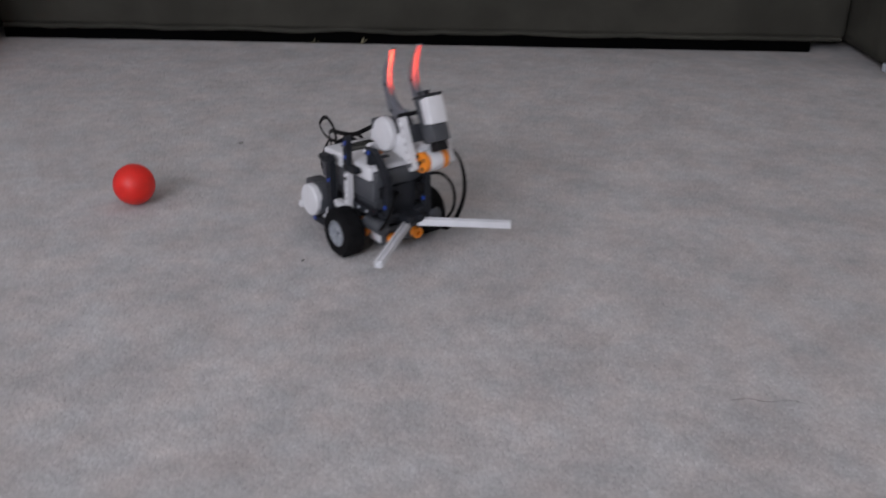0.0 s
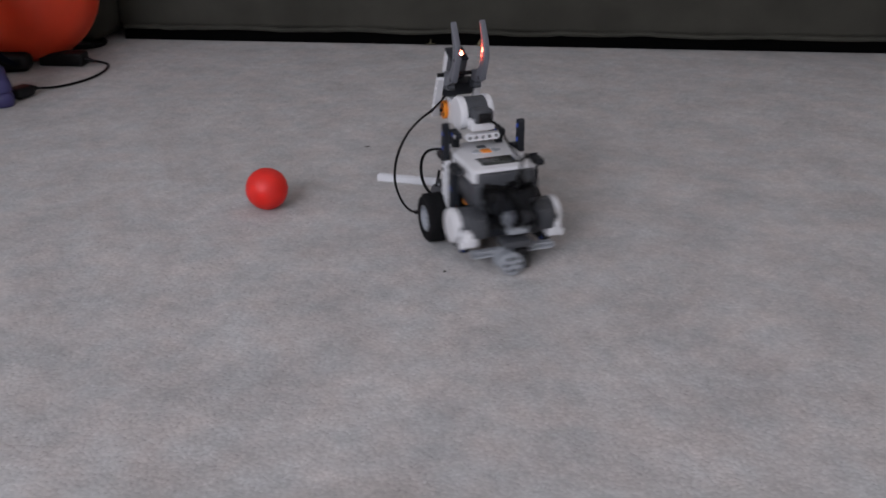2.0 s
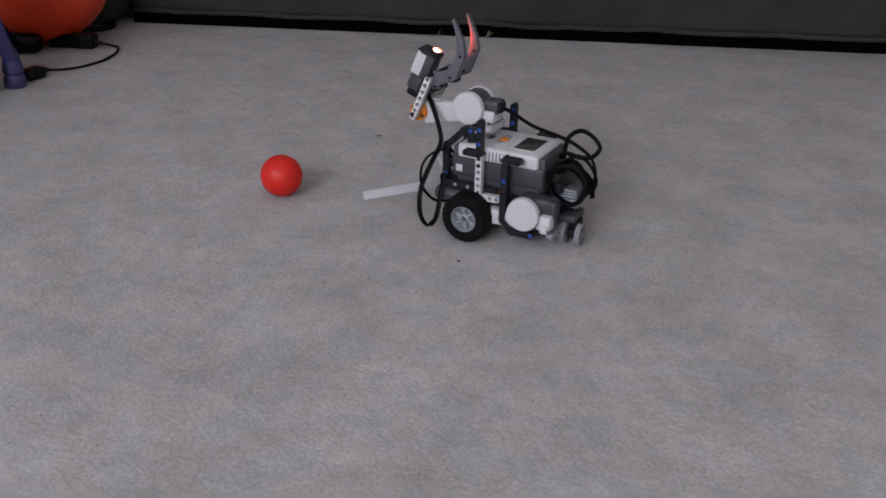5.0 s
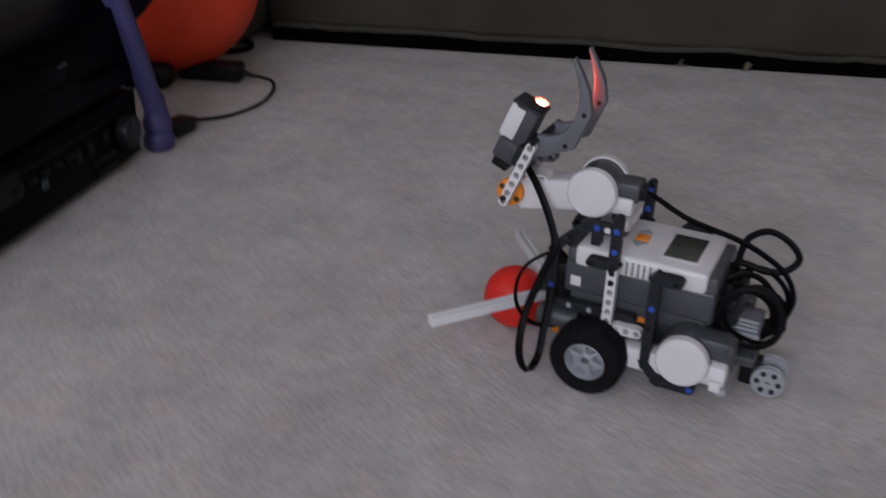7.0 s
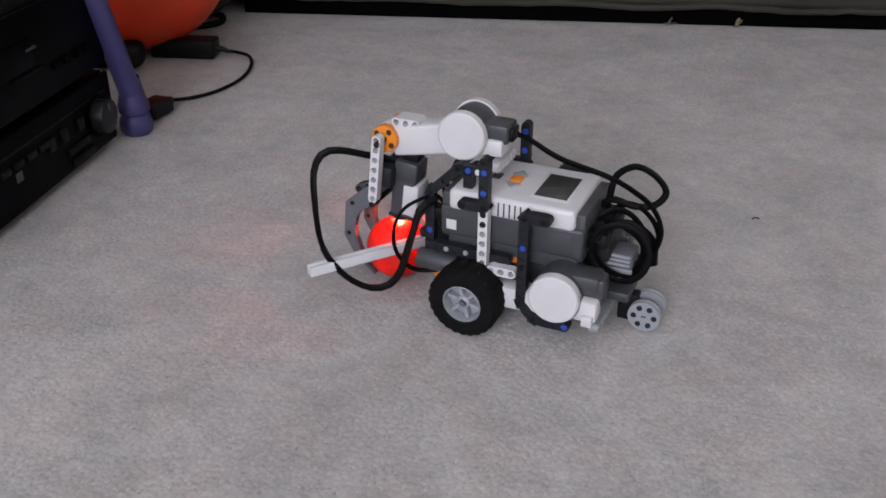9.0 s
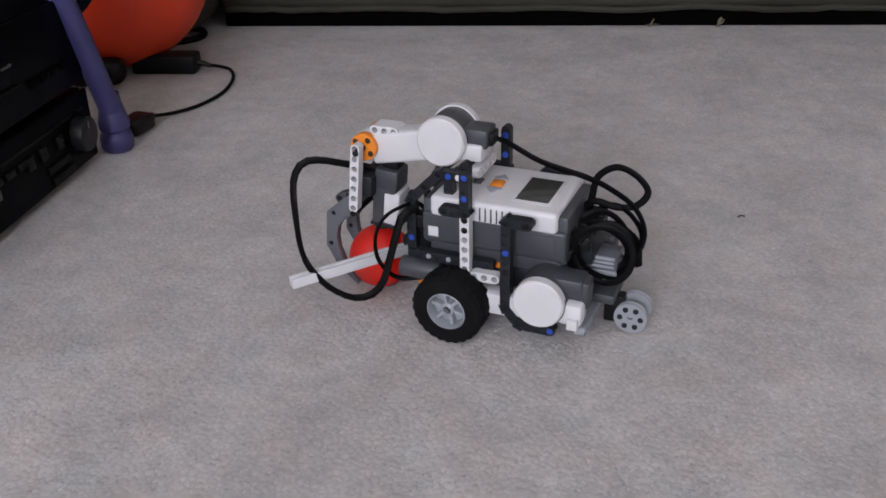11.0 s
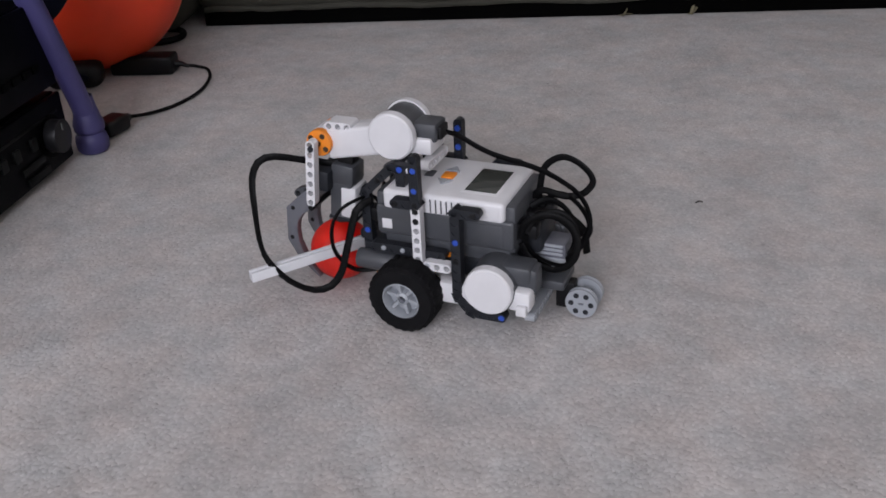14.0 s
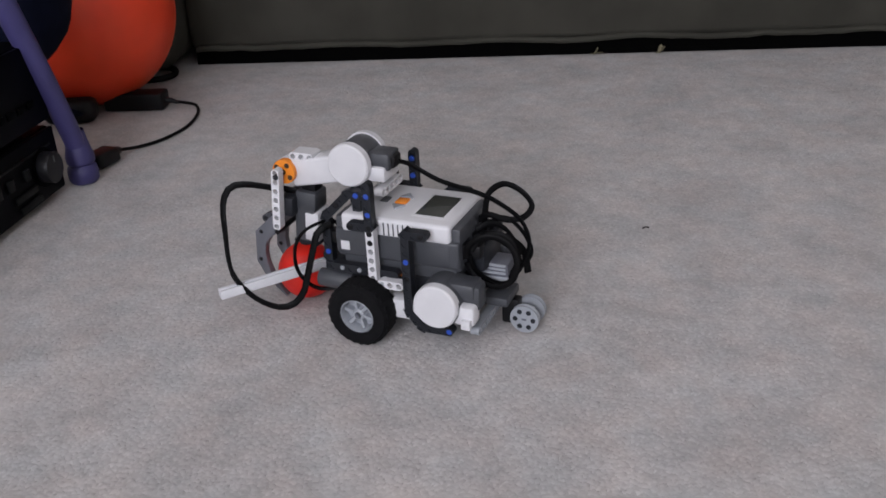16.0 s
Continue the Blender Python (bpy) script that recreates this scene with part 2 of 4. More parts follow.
def beam(bm, path, across="y", c=0.0, thick=7.4, solid=False):
    """A studless building beam: a bar with a hole at every 8 mm step along a bent line in the plane square to an axis.
    path: corner points (a, b) in that plane; c: the plane's place on the axis."""
    o = bmesh.new()
    w, rh = 3.7, 2.45
    pts = []
    for (a0, b0), (a1, b1) in zip(path, path[1:]):
        n = max(1, round(math.hypot(a1 - a0, b1 - b0) / 8))
        pts += [((a0 + (a1 - a0) * k / n), (b0 + (b1 - b0) * k / n)) for k in range(n)]
    pts.append(path[-1])
    n = len(pts)
    q = math.degrees(math.atan2(w, 4.0))
    turns = sorted({round(t % (2 * math.pi), 6) for s in (0, math.pi) for a in (0, q / 2, q, (q + 90) / 2, 90, 180 - (q + 90) / 2, 180 - q, 180 - q / 2)
                    for t in (s + radians(a),)})
    K = len(turns)

    def place(p, h):
        return (p[0], h, p[1]) if across == "y" else (h, p[0], p[1]) if across == "x" else (p[0], p[1], h)

    for i, (a, b) in enumerate(pts):
        prev = pts[i - 1] if i else None
        nxt = pts[i + 1] if i < n - 1 else None
        d = (Vector(nxt) - Vector(prev)) if prev and nxt else ((Vector(nxt) - Vector((a, b))) if nxt else (Vector((a, b)) - Vector(prev)))
        th = math.atan2(d.y, d.x)
        step = max((Vector(z) - Vector((a, b))).length for z in (prev, nxt) if z)
        half = step / 2
        outer, inner, seam = [], [], []
        for ang in turns:
            cx, sy = math.cos(ang), math.sin(ang)
            end = (cx > 1e-6 and not nxt) or (cx < -1e-6 and not prev)
            if end:
                px, py = w * cx, w * sy
            else:
                f = min(4.0 / max(abs(cx), 1e-6), w / max(abs(sy), 1e-6))
                px, py = f * cx * half / 4.0, f * sy
            seam.append(not end and abs(abs(px) - half) < 1e-3)
            outer.append((a + px * math.cos(th) - py * math.sin(th), b + px * math.sin(th) + py * math.cos(th)))
            inner.append((a + rh * cx * math.cos(th) - rh * sy * math.sin(th), b + rh * cx * math.sin(th) + rh * sy * math.cos(th)))
        loops = [[o.verts.new([z * MM for z in place(p, c + h * thick / 2)]) for p in ring] for ring, h in ((outer, -1), (outer, 1), (inner, 1), (inner, -1))]
        for e, (u, v) in enumerate(zip(loops, loops[1:] + loops[:1])):
            for k in range(K):
                k2 = (k + 1) % K
                if e == 0 and seam[k] and seam[k2]:
                    continue
                o.faces.new((u[k], u[k2], v[k2], v[k]))
    bmesh.ops.remove_doubles(o, verts=o.verts[:], dist=0.00025)
    if solid:  # blind holes: a core inside the bar, with round corners
        for p in path:
            cyl(o, place(p, c), across, 3.69, thick - 1.6, seg=20)
        for p, q in zip(path, path[1:]):
            run = Vector(q) - Vector(p)
            core = bmesh.new()
            bmesh.ops.create_cube(core, size=1, matrix=Matrix.Diagonal((run.length * MM, (thick - 1.6) * MM, 7.36 * MM, 1)))
            t = Matrix.Translation([z * MM for z in place([(u + v) / 2 for u, v in zip(p, q)], c)])
            if across == "y":
                t = t @ Matrix.Rotation(-math.atan2(run.y, run.x), 4, "Y")
            elif across == "x":
                t = t @ Matrix.Rotation(radians(90), 4, "Z") @ Matrix.Rotation(-math.atan2(run.y, run.x), 4, "Y")
            add(o, core, t)
    bmesh.ops.recalc_face_normals(o, faces=o.faces[:])
    return add(bm, o)


def finish(name, bm, material, parent=None, label="", smooth=True):
    me = bpy.data.meshes.new(name)
    bm.to_mesh(me)
    bm.free()
    me.materials.append(material)
    if smooth:
        me.shade_smooth()
        me.set_sharp_from_angle(angle=radians(38))
    ob = new(name, me)
    if parent:
        ob.parent = parent
    if label:
        tagged(ob, label)
    return ob


def part(name, bm, material, parent, label=""):
    return finish(name, bm, material, parent, label)


def B():
    return bmesh.new()


# ---------- the room ----------
def grid_sheet(name, x0, x1, y0, y1, step, material):
    bm = B()
    bmesh.ops.create_grid(bm, x_segments=int((x1 - x0) / step), y_segments=int((y1 - y0) / step), size=0.5,
                          matrix=Matrix.Translation(((x0 + x1) / 2, (y0 + y1) / 2, 0)) @ Matrix.Diagonal((x1 - x0, y1 - y0, 1, 1)))
    for v in bm.verts:
        v.co.z = -0.0013 + 0.0003 * noise.noise(v.co * 9)
    return finish(name, bm, material)


X0, X1, Y0, Y1, TOP = -1.9, 2.4, -3.7, 2.1, 2.45
carpet = tagged(grid_sheet("floor", X0 - 0.15, X1 + 0.15, Y0 - 0.15, Y1 + 0.15, 0.05, M_CARPET), "beige-grey short pile fitted carpet, slightly mottled", "carpet", kind="structure")


def carpet_pile(x0, x1, y0, y1, step):
    """Short pile: small leaning tufts, three sides each, whose tips stand about level with z = 0."""
    g = np.random.default_rng(7)
    nx, ny = int((x1 - x0) / step), int((y1 - y0) / step)
    cx, cy = np.meshgrid(x0 + step * (np.arange(nx) + 0.5), y0 + step * (np.arange(ny) + 0.5))
    n = nx * ny
    c = np.stack([cx.ravel(), cy.ravel()], 1) + g.uniform(-0.6, 0.6, (n, 2)) * step
    r = g.uniform(0.95, 1.5, n) * step
    a = g.uniform(0, 2 * np.pi, n)
    v = np.zeros((n, 4, 3))
    for k in range(3):
        v[:, k, 0], v[:, k, 1] = c[:, 0] + r * np.cos(a + 2.094 * k), c[:, 1] + r * np.sin(a + 2.094 * k)
        v[:, k, 2] = -0.0015
    v[:, 3, :2] = c + g.uniform(-0.24, 0.24, (n, 2)) * step
    v[:, 3, 2] = -0.0003 + g.uniform(-0.0006, 0.0005, n)
    f = np.arange(n)[:, None, None] * 4 + np.array([[0, 1, 3], [1, 2, 3], [2, 0, 3]])[None]
    me = bpy.data.meshes.new("carpet_pile")
    me.vertices.add(4 * n), me.loops.add(9 * n), me.polygons.add(3 * n)
    me.vertices.foreach_set("co", v.ravel())
    me.loops.foreach_set("vertex_index", f.ravel())
    me.polygons.foreach_set("loop_start", np.arange(3 * n) * 3)
    me.update(calc_edges=True)
    me.materials.append(M_PILE)
    return new("carpet_pile", me)


tagged(carpet_pile(-0.95, 1.5, -0.6, 1.02, 0.0034), "beige-grey tufts of the carpet's short pile", "carpet", kind="stuff")


def wall(name, lo, hi, material=M_WALL, label="plain off-white painted wall", category="wall"):
    bm = box(B(), [q * 1000 for q in lo], [q * 1000 for q in hi], 0)
    return tagged(finish(name, bm, material, smooth=False), label, category, kind="structure")


T = 0.12
wall("wall_north", (X0, Y1, -0.02), (X1, Y1 + T, TOP))
wall("wall_west", (X0 - T, Y0 - T, -0.02), (X0, Y1 + T, TOP))
wall("wall_east", (X1, Y0 - T, -0.02), (X1 + T, Y1 + T, TOP))
# the window wall, behind the camera, in four pieces round the opening
WX0, WX1, WZ0, WZ1 = -0.7, 1.4, 0.95, 2.3
south = new("wall_south")
tagged(south, "off-white painted wall with a wide window opening", "wall", kind="structure")
for lo, hi in (((X0, Y0 - T, -0.02), (WX0, Y0, TOP)), ((WX1, Y0 - T, -0.02), (X1, Y0, TOP)),
               ((WX0, Y0 - T, -0.02), (WX1, Y0, WZ0)), ((WX0, Y0 - T, WZ1), (WX1, Y0, TOP))):
    finish("wall_piece", box(B(), [q * 1000 for q in lo], [q * 1000 for q in hi], 0), M_WALL, south, smooth=False)
wall("ceiling", (X0 - T, Y0 - T, TOP), (X1 + T, Y1 + T, TOP + 0.1), M_CEIL, "plain white ceiling", "ceiling")
win = tagged(new("window_1"), "white framed window, daylight outside", "window", kind="structure")
fr = B()
for lo, hi in (((WX0, Y0 - 0.1, WZ0), (WX0 + 0.05, Y0 - 0.04, WZ1)), ((WX1 - 0.05, Y0 - 0.1, WZ0), (WX1, Y0 - 0.04, WZ1)),
               ((WX0 + 0.05, Y0 - 0.1, WZ0), (WX1 - 0.05, Y0 - 0.04, WZ0 + 0.05)), ((WX0 + 0.05, Y0 - 0.1, WZ1 - 0.05), (WX1 - 0.05, Y0 - 0.04, WZ1))):
    box(fr, [q * 1000 for q in lo], [q * 1000 for q in hi], 3)
part("window_frame", fr, M_PAINT, win)


# ---------- the sofa ----------
SOFA_A = math.atan(0.306)


def sofa():
    """Its own x runs along the front, y into the depth; the front's lower edge is at y = 0."""
    s = tagged(new("sofa"), "dark olive-brown fabric sofa, low over the carpet", "sofa")
    s.matrix_world = pose(0, 0.884, 0, 0, 0, math.degrees(SOFA_A))
    L, R = -700, 1125
    base = B()
    box(base, (L, 0, 27), (R, 850, 300), 14, seg=3)
    part("base_panel", base, M_SOFA, s)
    for x0, x1 in ((L + 4, (L + R) / 2 - 3), ((L + R) / 2 + 3, R - 4)):
        part("seat_cushion", box(B(), (x0, -15, 303), (x1, 640, 450), 45, seg=4), M_SOFA, s)
        part("back_cushion", box(B(), (x0, 560, 453), (x1, 800, 880), 60, seg=4), M_SOFA, s)
    part("backrest", box(B(), (L, 805, 303), (R, 930, 860), 30, seg=3), M_SOFA, s)
    for side, (x0, x1) in (("l", (L - 232, L - 3)), ("r", (R + 3, R + 232))):
        part("armrest", box(B(), (x0, -185 if side == "r" else -85, 6), (x1, 930, 640), 40, seg=4), M_SOFA, s)
    part("piping", tube(B(), [Vector((x, -1.5 + 2 * noise.noise((x * 0.011, 3, 0)), 29 + 5 * noise.noise((x * 0.008, 0, 0)) + 2 * noise.noise((x * 0.04, 9, 0)))) for x in np.linspace(L + 12, R - 12, 120)], 5), M_SOFA, s)
    # solid block down to the carpet: dust cover and the gap's shade in one
    part("gap_shade_block", box(B(), (L + 6, 7, -1), (R - 70, 820, 30), 2), M_SOFA_DARK, s, "black block under the base, dust cover and shade of the gap")
    for x in (L - 120, 212, R + 120):
        for y in (100 if x != 212 else 835,):
            part("foot", cyl(B(), (x, y, 10), "z", 24, 24, r2=28, bevel=2), M_BROWN, s)
    part("glide", cyl(B(), (R + 12, -190, 16), "z", 7, 16, bevel=2), M_LIGHT, s, "small dull metal glide")
    return s


sofa()


# ---------- left side: stereo, stand, big ball, cables ----------
def stereo(name, z0, z1, label, depth=330, knob=False):
    s = tagged(new(name), label, "stereo")
    s.matrix_world = pose(-0.4930, 0.149, z0 / 1000, 0, 0, 90 + 13)
    h = z1 - z0
    # own x along the front towards the window (negative), y into the depth
    part("case", box(B(), (-430, 4, 6), (0, depth, h - 1), 2), M_STEREO, s)
    part("front_panel", box(B(), (-432, -2, 7), (2, 3.5, h - 2), 2), M_PANEL, s)
    if knob:
        k = part("volume_knob", cyl(B(), (-34, -9, h * 0.52), "y", 18, 15, bevel=1.5), M_KNOB, s, "round dark metal volume knob")
        part("knob_mark", box(B(), (-35, -17.5, h * 0.52 + 7), (-33.6, -16.4, h * 0.52 + 14), 0.1), M_PRINT, k)
        part("knob_ring", lathe(B(), [(19, -3.2), (23, -3.2), (23, -2.2), (19, -2.2)], (-34, 0, h * 0.52), "y"), M_STEREO, s)
        for x in (-72, -105, -130):
            part("push_key", box(B(), (x - 5.5, -5.5, h * 0.5), (x + 5.5, -1.5, h * 0.66), 1), M_BUTTON, s)
        for x0, x1, z in ((-102, -58, 0.29), (-96, -52, 0.13)):
            part("key_row", box(B(), (x0, -4.5, h * z), (x1, -1.5, h * (z + 0.09)), 0.8), M_BUTTON, s)
        for k in range(5):
            part("button", box(B(), (-150 - 22 * k, -4.5, h * 0.58), (-135 - 22 * k, -1.5, h * 0.66), 0.6), M_BUTTON, s)
        part("panel_groove", box(B(), (-420, -3.0, h * 0.76), (-12, -1.8, h * 0.79), 0.2), M_BUTTON, s)
        part("printed_label", box(B(), (-194, -3.2, h * 0.43), (-184, -2.2, h * 0.54), 0.1), M_PRINT, s, "small pale rectangular print")
        part("display", box(B(), (-345, -3.0, h * 0.5), (-225, -2.2, h * 0.84), 0.2), M_BUTTON, s)
    else:
        part("drawer", box(B(), (-300, -4.0, h * 0.45), (-130, -1.4, h * 0.72), 1), M_PANEL, s)
        part("badge", box(B(), (-142, -4.6, h * 0.61), (-125, -2.2, h * 0.635), 0.2), M_PRINT, s)
        part("tray_line", box(B(), (-170, -4.4, h * 0.40), (-118, -2.2, h * 0.412), 0.1), M_BUTTON, s)
        for k in range(4):
            part("button", box(B(), (-40 - 20 * k, -4.5, h * 0.3), (-27 - 20 * k, -1.5, h * 0.38), 0.6), M_STEREO, s)
    for x in (-395, -35):
        for y in (30, depth - 30):
            part("foot", cyl(B(), (x, y, 3), "z", 14, 7, bevel=1), M_BLACK, s)
    return s


stereo("stereo_receiver", 0, 84, "black stereo receiver with a round knob, standing on the carpet", knob=True)
stereo("disc_player", 84, 182, "black disc player stacked on a stereo receiver")


def purple_stand():
    s = tagged(new("purple_stand"), "lavender plastic turned leg leaning beside the stereo", "stand")
    s.matrix_world = pose(-0.490, 0.182, 0)
    line = [Vector((0, 0, 34)), Vector((2, -10, 70)), Vector((3, -36, 150)), Vector((3, -70, 250)), Vector((3, -110, 380))]
    part("leg", tube(B(), smooth_points(line, 6), 12, 10.5, seg=14, taper=1.25), M_PURPLE, s)
    prof = [(0.1, 0), (15, 0), (18, 4), (18.5, 14), (17, 20), (14.3, 23), (17, 26), (17.4, 33), (15, 42), (12, 56), (10.8, 66)]
    part("foot", lathe(B(), prof, (0, 0, 0), "z", 28), M_PURPLE, s, "lavender rounded foot with a groove")
    return s


purple_stand()

big = tagged(new("exercise_ball"), "large glossy orange rubber ball on the carpet", "ball")
big.matrix_world = pose(-0.700, 0.463, 0)
bb = B()
bmesh.ops.create_uvsphere(bb, u_segments=64, v_segments=40, radius=0.1415, matrix=Matrix.Translation((0, 0, 0.1405)))
part("shell", bb, M_BIG, big)
part("valve", cyl(B(), (0, 0, 281), "z", 8, 4, bevel=1), M_WHITE, big)

bag = tagged(new("dark_bag"), "dark navy soft bag between the ball and the stereo", "bag")
bag.matrix_world = pose(-0.575, 0.225, 0.0)
bo = B()
bmesh.ops.create_uvsphere(bo, u_segments=32, v_segments=20, radius=1, matrix=Matrix.Translation((0, 0.0, 0.245)) @ Matrix.Diagonal((0.06, 0.075, 0.115, 1)))
for v in bo.verts:
    v.co += v.normal * 0.006 * noise.noise(v.co * 22)
part("pouch", bo, M_NAVY, bag)
part("strap", tube(B(), smooth_points([(0, 0, 132), (-20, 30, 90), (-50, 90, 40), (-75, 140, 14), (-110, 150, 8)], 6), 9, 4), M_NAVY, bag)
weight = tagged(new("black_plug_adapter"), "rounded black plug lying on the carpet", "adapter")
weight.matrix_world = pose(-0.668, 0.372, 0, 0, 0, 25)
part("shell", box(B(), (-38, -20, 0), (38, 20, 36), 14, seg=4), M_BLACK, weight)


def power_brick():
    s = tagged(new("power_adapter"), "black power adapter with a cable, lying on the carpet", "adapter")
    s.matrix_world = pose(-0.612, 0.450, 0, 0, 0, 17)
    part("case", box(B(), (-45, -17, 0), (45, 17, 26), 4, seg=3), M_BLACK, s)
    part("strain_relief", tube(B(), [Vector((44, 0, 12)), Vector((54, 0, 11)), Vector((64, -2, 8))], 5, seg=10, taper=0.5), M_BLACK, s)
    return s


power_brick()
lead = tagged(new("power_cable"), "thin black power cable curving over the carpet", "cable")
pts = [(-552, 468, 9), (-540, 479, 4), (-524, 474, 2.4), (-500, 440, 2.2), (-482, 386, 2.2), (-483, 334, 2.2), (-496, 300, 2.6), (-505, 268, 8)]
part("lead", tube(B(), smooth_points(pts, 8), 2.3), M_CABLE, lead)
part("plug", box(B(), (-14, -26, 1), (14, 14, 20), 5, Matrix.Translation((-0.503, 0.240, 0)), seg=3), M_BLACK, lead)
part("sleeve", tube(B(), [Vector((-505, 268, 8)), Vector((-504, 256, 10)), Vector((-503, 250, 10))], 5, taper=1.5), M_BLACK, lead)
lead2 = tagged(new("black_cable"), "black cable running behind the orange ball", "cable")
part("lead", tube(B(), smooth_points([(-900, 560, 5), (-780, 610, 5), (-690, 640, 6), (-655, 600, 6), (-690, 560, 5), (-760, 540, 5)], 8), 5), M_CABLE, lead2)


# ---------- crumbs on the carpet ----------
def straw(x, y, ang, k):
    s = tagged(new("straw_scrap"), "pale dry straw scrap caught under the sofa edge", "scrap", group="straw scraps")
    s.matrix_world = pose(x, y, 0.0, 0, 0, ang)
    bm = B()
    tube(bm, smooth_points([(-4, 0, 2), (0, 2, 7 + 3 * k), (3, 0, 14)], 4), 2.5, 0.7, seg=6)
    tube(bm, smooth_points([(-9, 3, 3), (0, -1, 6), (11, 2, 4 + 5 * k)], 4), 2.2, 0.8, seg=6)
    part("stalk", bm, M_SHRED, s)


straw(-0.008, 0.872, 10, 0.3), straw(0.093, 0.906, 60, 1.2)


def speck(x, y, length, ang):
    s = tagged(new("lint"), "tiny dark scrap of lint on the carpet", "lint", group="lint on the carpet")
    s.matrix_world = pose(x, y, 0.0, 0, 0, ang)
    part("fibre", tube(B(), smooth_points([(-length / 2, 0, 0.8), (0, length * 0.12, 1.6), (length / 2, 0, 1.0)], 4), 0.9, 0.7, seg=6), M_LINT, s)


for x, y, q, a in ((0.187, 0.221, 7, 25), (0.461, -0.120, 3.5, 70)):
    speck(x, y, q, a)
hair = tagged(new("hair"), "thin dark thread lying on the carpet", "thread")
part("strand", tube(B(), smooth_points([(930, -246, 1), (945, -238, 1.4), (962, -237, 1), (978, -229, 1.4), (994, -228, 1)], 5), 0.24, seg=6), M_LINT, hair)


# ---------- the red ball ----------
ball = tagged(new("red_ball"), "small hard red plastic ball on the carpet", "ball")
rb = B()
bmesh.ops.create_uvsphere(rb, u_segments=48, v_segments=32, radius=0.026)
part("shell", rb, M_RED, ball)
part("seam", lathe(B(), [(25.9, -0.35), (26.06, 0), (25.9, 0.35)], (0, 0, 0), "x", 48), M_RED, ball)

# ---------- the building-brick robot: x forward, y to its left, z up, origin under the wheel axle ----------
robot = tagged(new("toy_robot"), "white and grey building-brick robot with wheels, cables and clawed head", "robot")


def brick_unit():
    body = box(B(), (-80, -36, 63), (31, 36, 87), 2.5, seg=3)
    box(body, (-80.5, -33, 60), (-72, 33, 98), 2.5)
    box(body, (23.5, -33, 60), (31.5, 33, 97), 2.5)
    box(body, (-76, -31, 50), (27, 31, 64), 2)
    u = part("control_unit", body, M_GREY, robot, "dark grey control unit body")
    top = box(B(), (-73, -36.6, 84.5), (24.5, 36.6, 101), 3.6, seg=4)
    part("top_shell", top, M_WHITE, u, "white rounded top shell")
    fr = box(B(), (-64, -24, 100.4), (-34, 24, 101.25), 0.3)
    part("screen_frame", fr, M_WHITE, u)
    part("screen", box(B(), (-61.5, -20.5, 100.9), (-36.5, 20.5, 101.6), 0.3), M_SCREEN, u, "dark grey display window")
    part("orange_button", box(B(), (-21, -5.5, 100.6), (-11, 5.5, 102.8), 1), M_ORANGE, u, "orange square button")
    for s in (-1, 1):
        tri = B()
        vs = [tri.verts.new((q[0] * MM, s * q[1] * MM, z * MM)) for z in (100.5, 102.4) for q in ((-22, 8), (-10, 8), (-16, 17))]
        tri.faces.new(vs[:3]), tri.faces.new(vs[3:])
        for a, b in ((0, 1), (1, 2), (2, 0)):
            tri.faces.new((vs[a], vs[b], vs[b + 3], vs[a + 3]))
        bmesh.ops.recalc_face_normals(tri, faces=tri.faces[:])
        part("arrow_button", tri, M_LIGHT, u)
    part("back_button", box(B(), (-4, -5, 100.6), (3, 5, 102.4), 0.8), M_GREY, u)
    for k in range(5):
        part("speaker_slot", box(B(), (-33.0 + 4.3 * k, 33.5, 86.5), (-31.7 + 4.3 * k, 36.9, 97.6), 0.4), M_GREY, u)
        box_top = box(B(), (-33.0 + 4.3 * k, 31, 97), (-31.7 + 4.3 * k, 34.6, 100.6), 0.3)
        part("speaker_slot", box_top, M_GREY, u)
    for y in (-22, 0, 22):
        part("port", box(B(), (31.2, y - 7, 66), (32.2, y + 7, 80), 0.3), M_BLACK, u)
        part("port", box(B(), (-81.4, y - 7, 70), (-80.2, y + 7, 84), 0.3), M_BLACK, u)
    for x0, x1, y, z in ((31.8, 45, 22, 73), (31.8, 44, -22, 73), (-95, -81, -22, 77), (-95, -81, 0, 77), (-95, -81, 22, 77)):
        pl = part("cable_plug", box(B(), (x0, y - 5.8, z - 5.5), (x1, y + 5.8, z + 5.5), 1.2), M_BLACK, u, "black cable plug")
    part("white_label", box(B(), (18, 35.8, 68), (26, 36.4, 76), 0.1), M_WHITE, u, "small white square sticker")
    part("side_groove", box(B(), (-72, 35.6, 66), (-44, 36.5, 83), 0.6), M_GREY, u)
    u.location = (0, 0, 0.004)


brick_unit()


def pin(parent, x, y, z, axis="y", colour=None, r=2.5, h=8.6):
    bm = cyl(B(), (x, y, z), axis, r, h, seg=14, bevel=0.4)
    return part("pin", bm, colour or M_BLUE, parent)


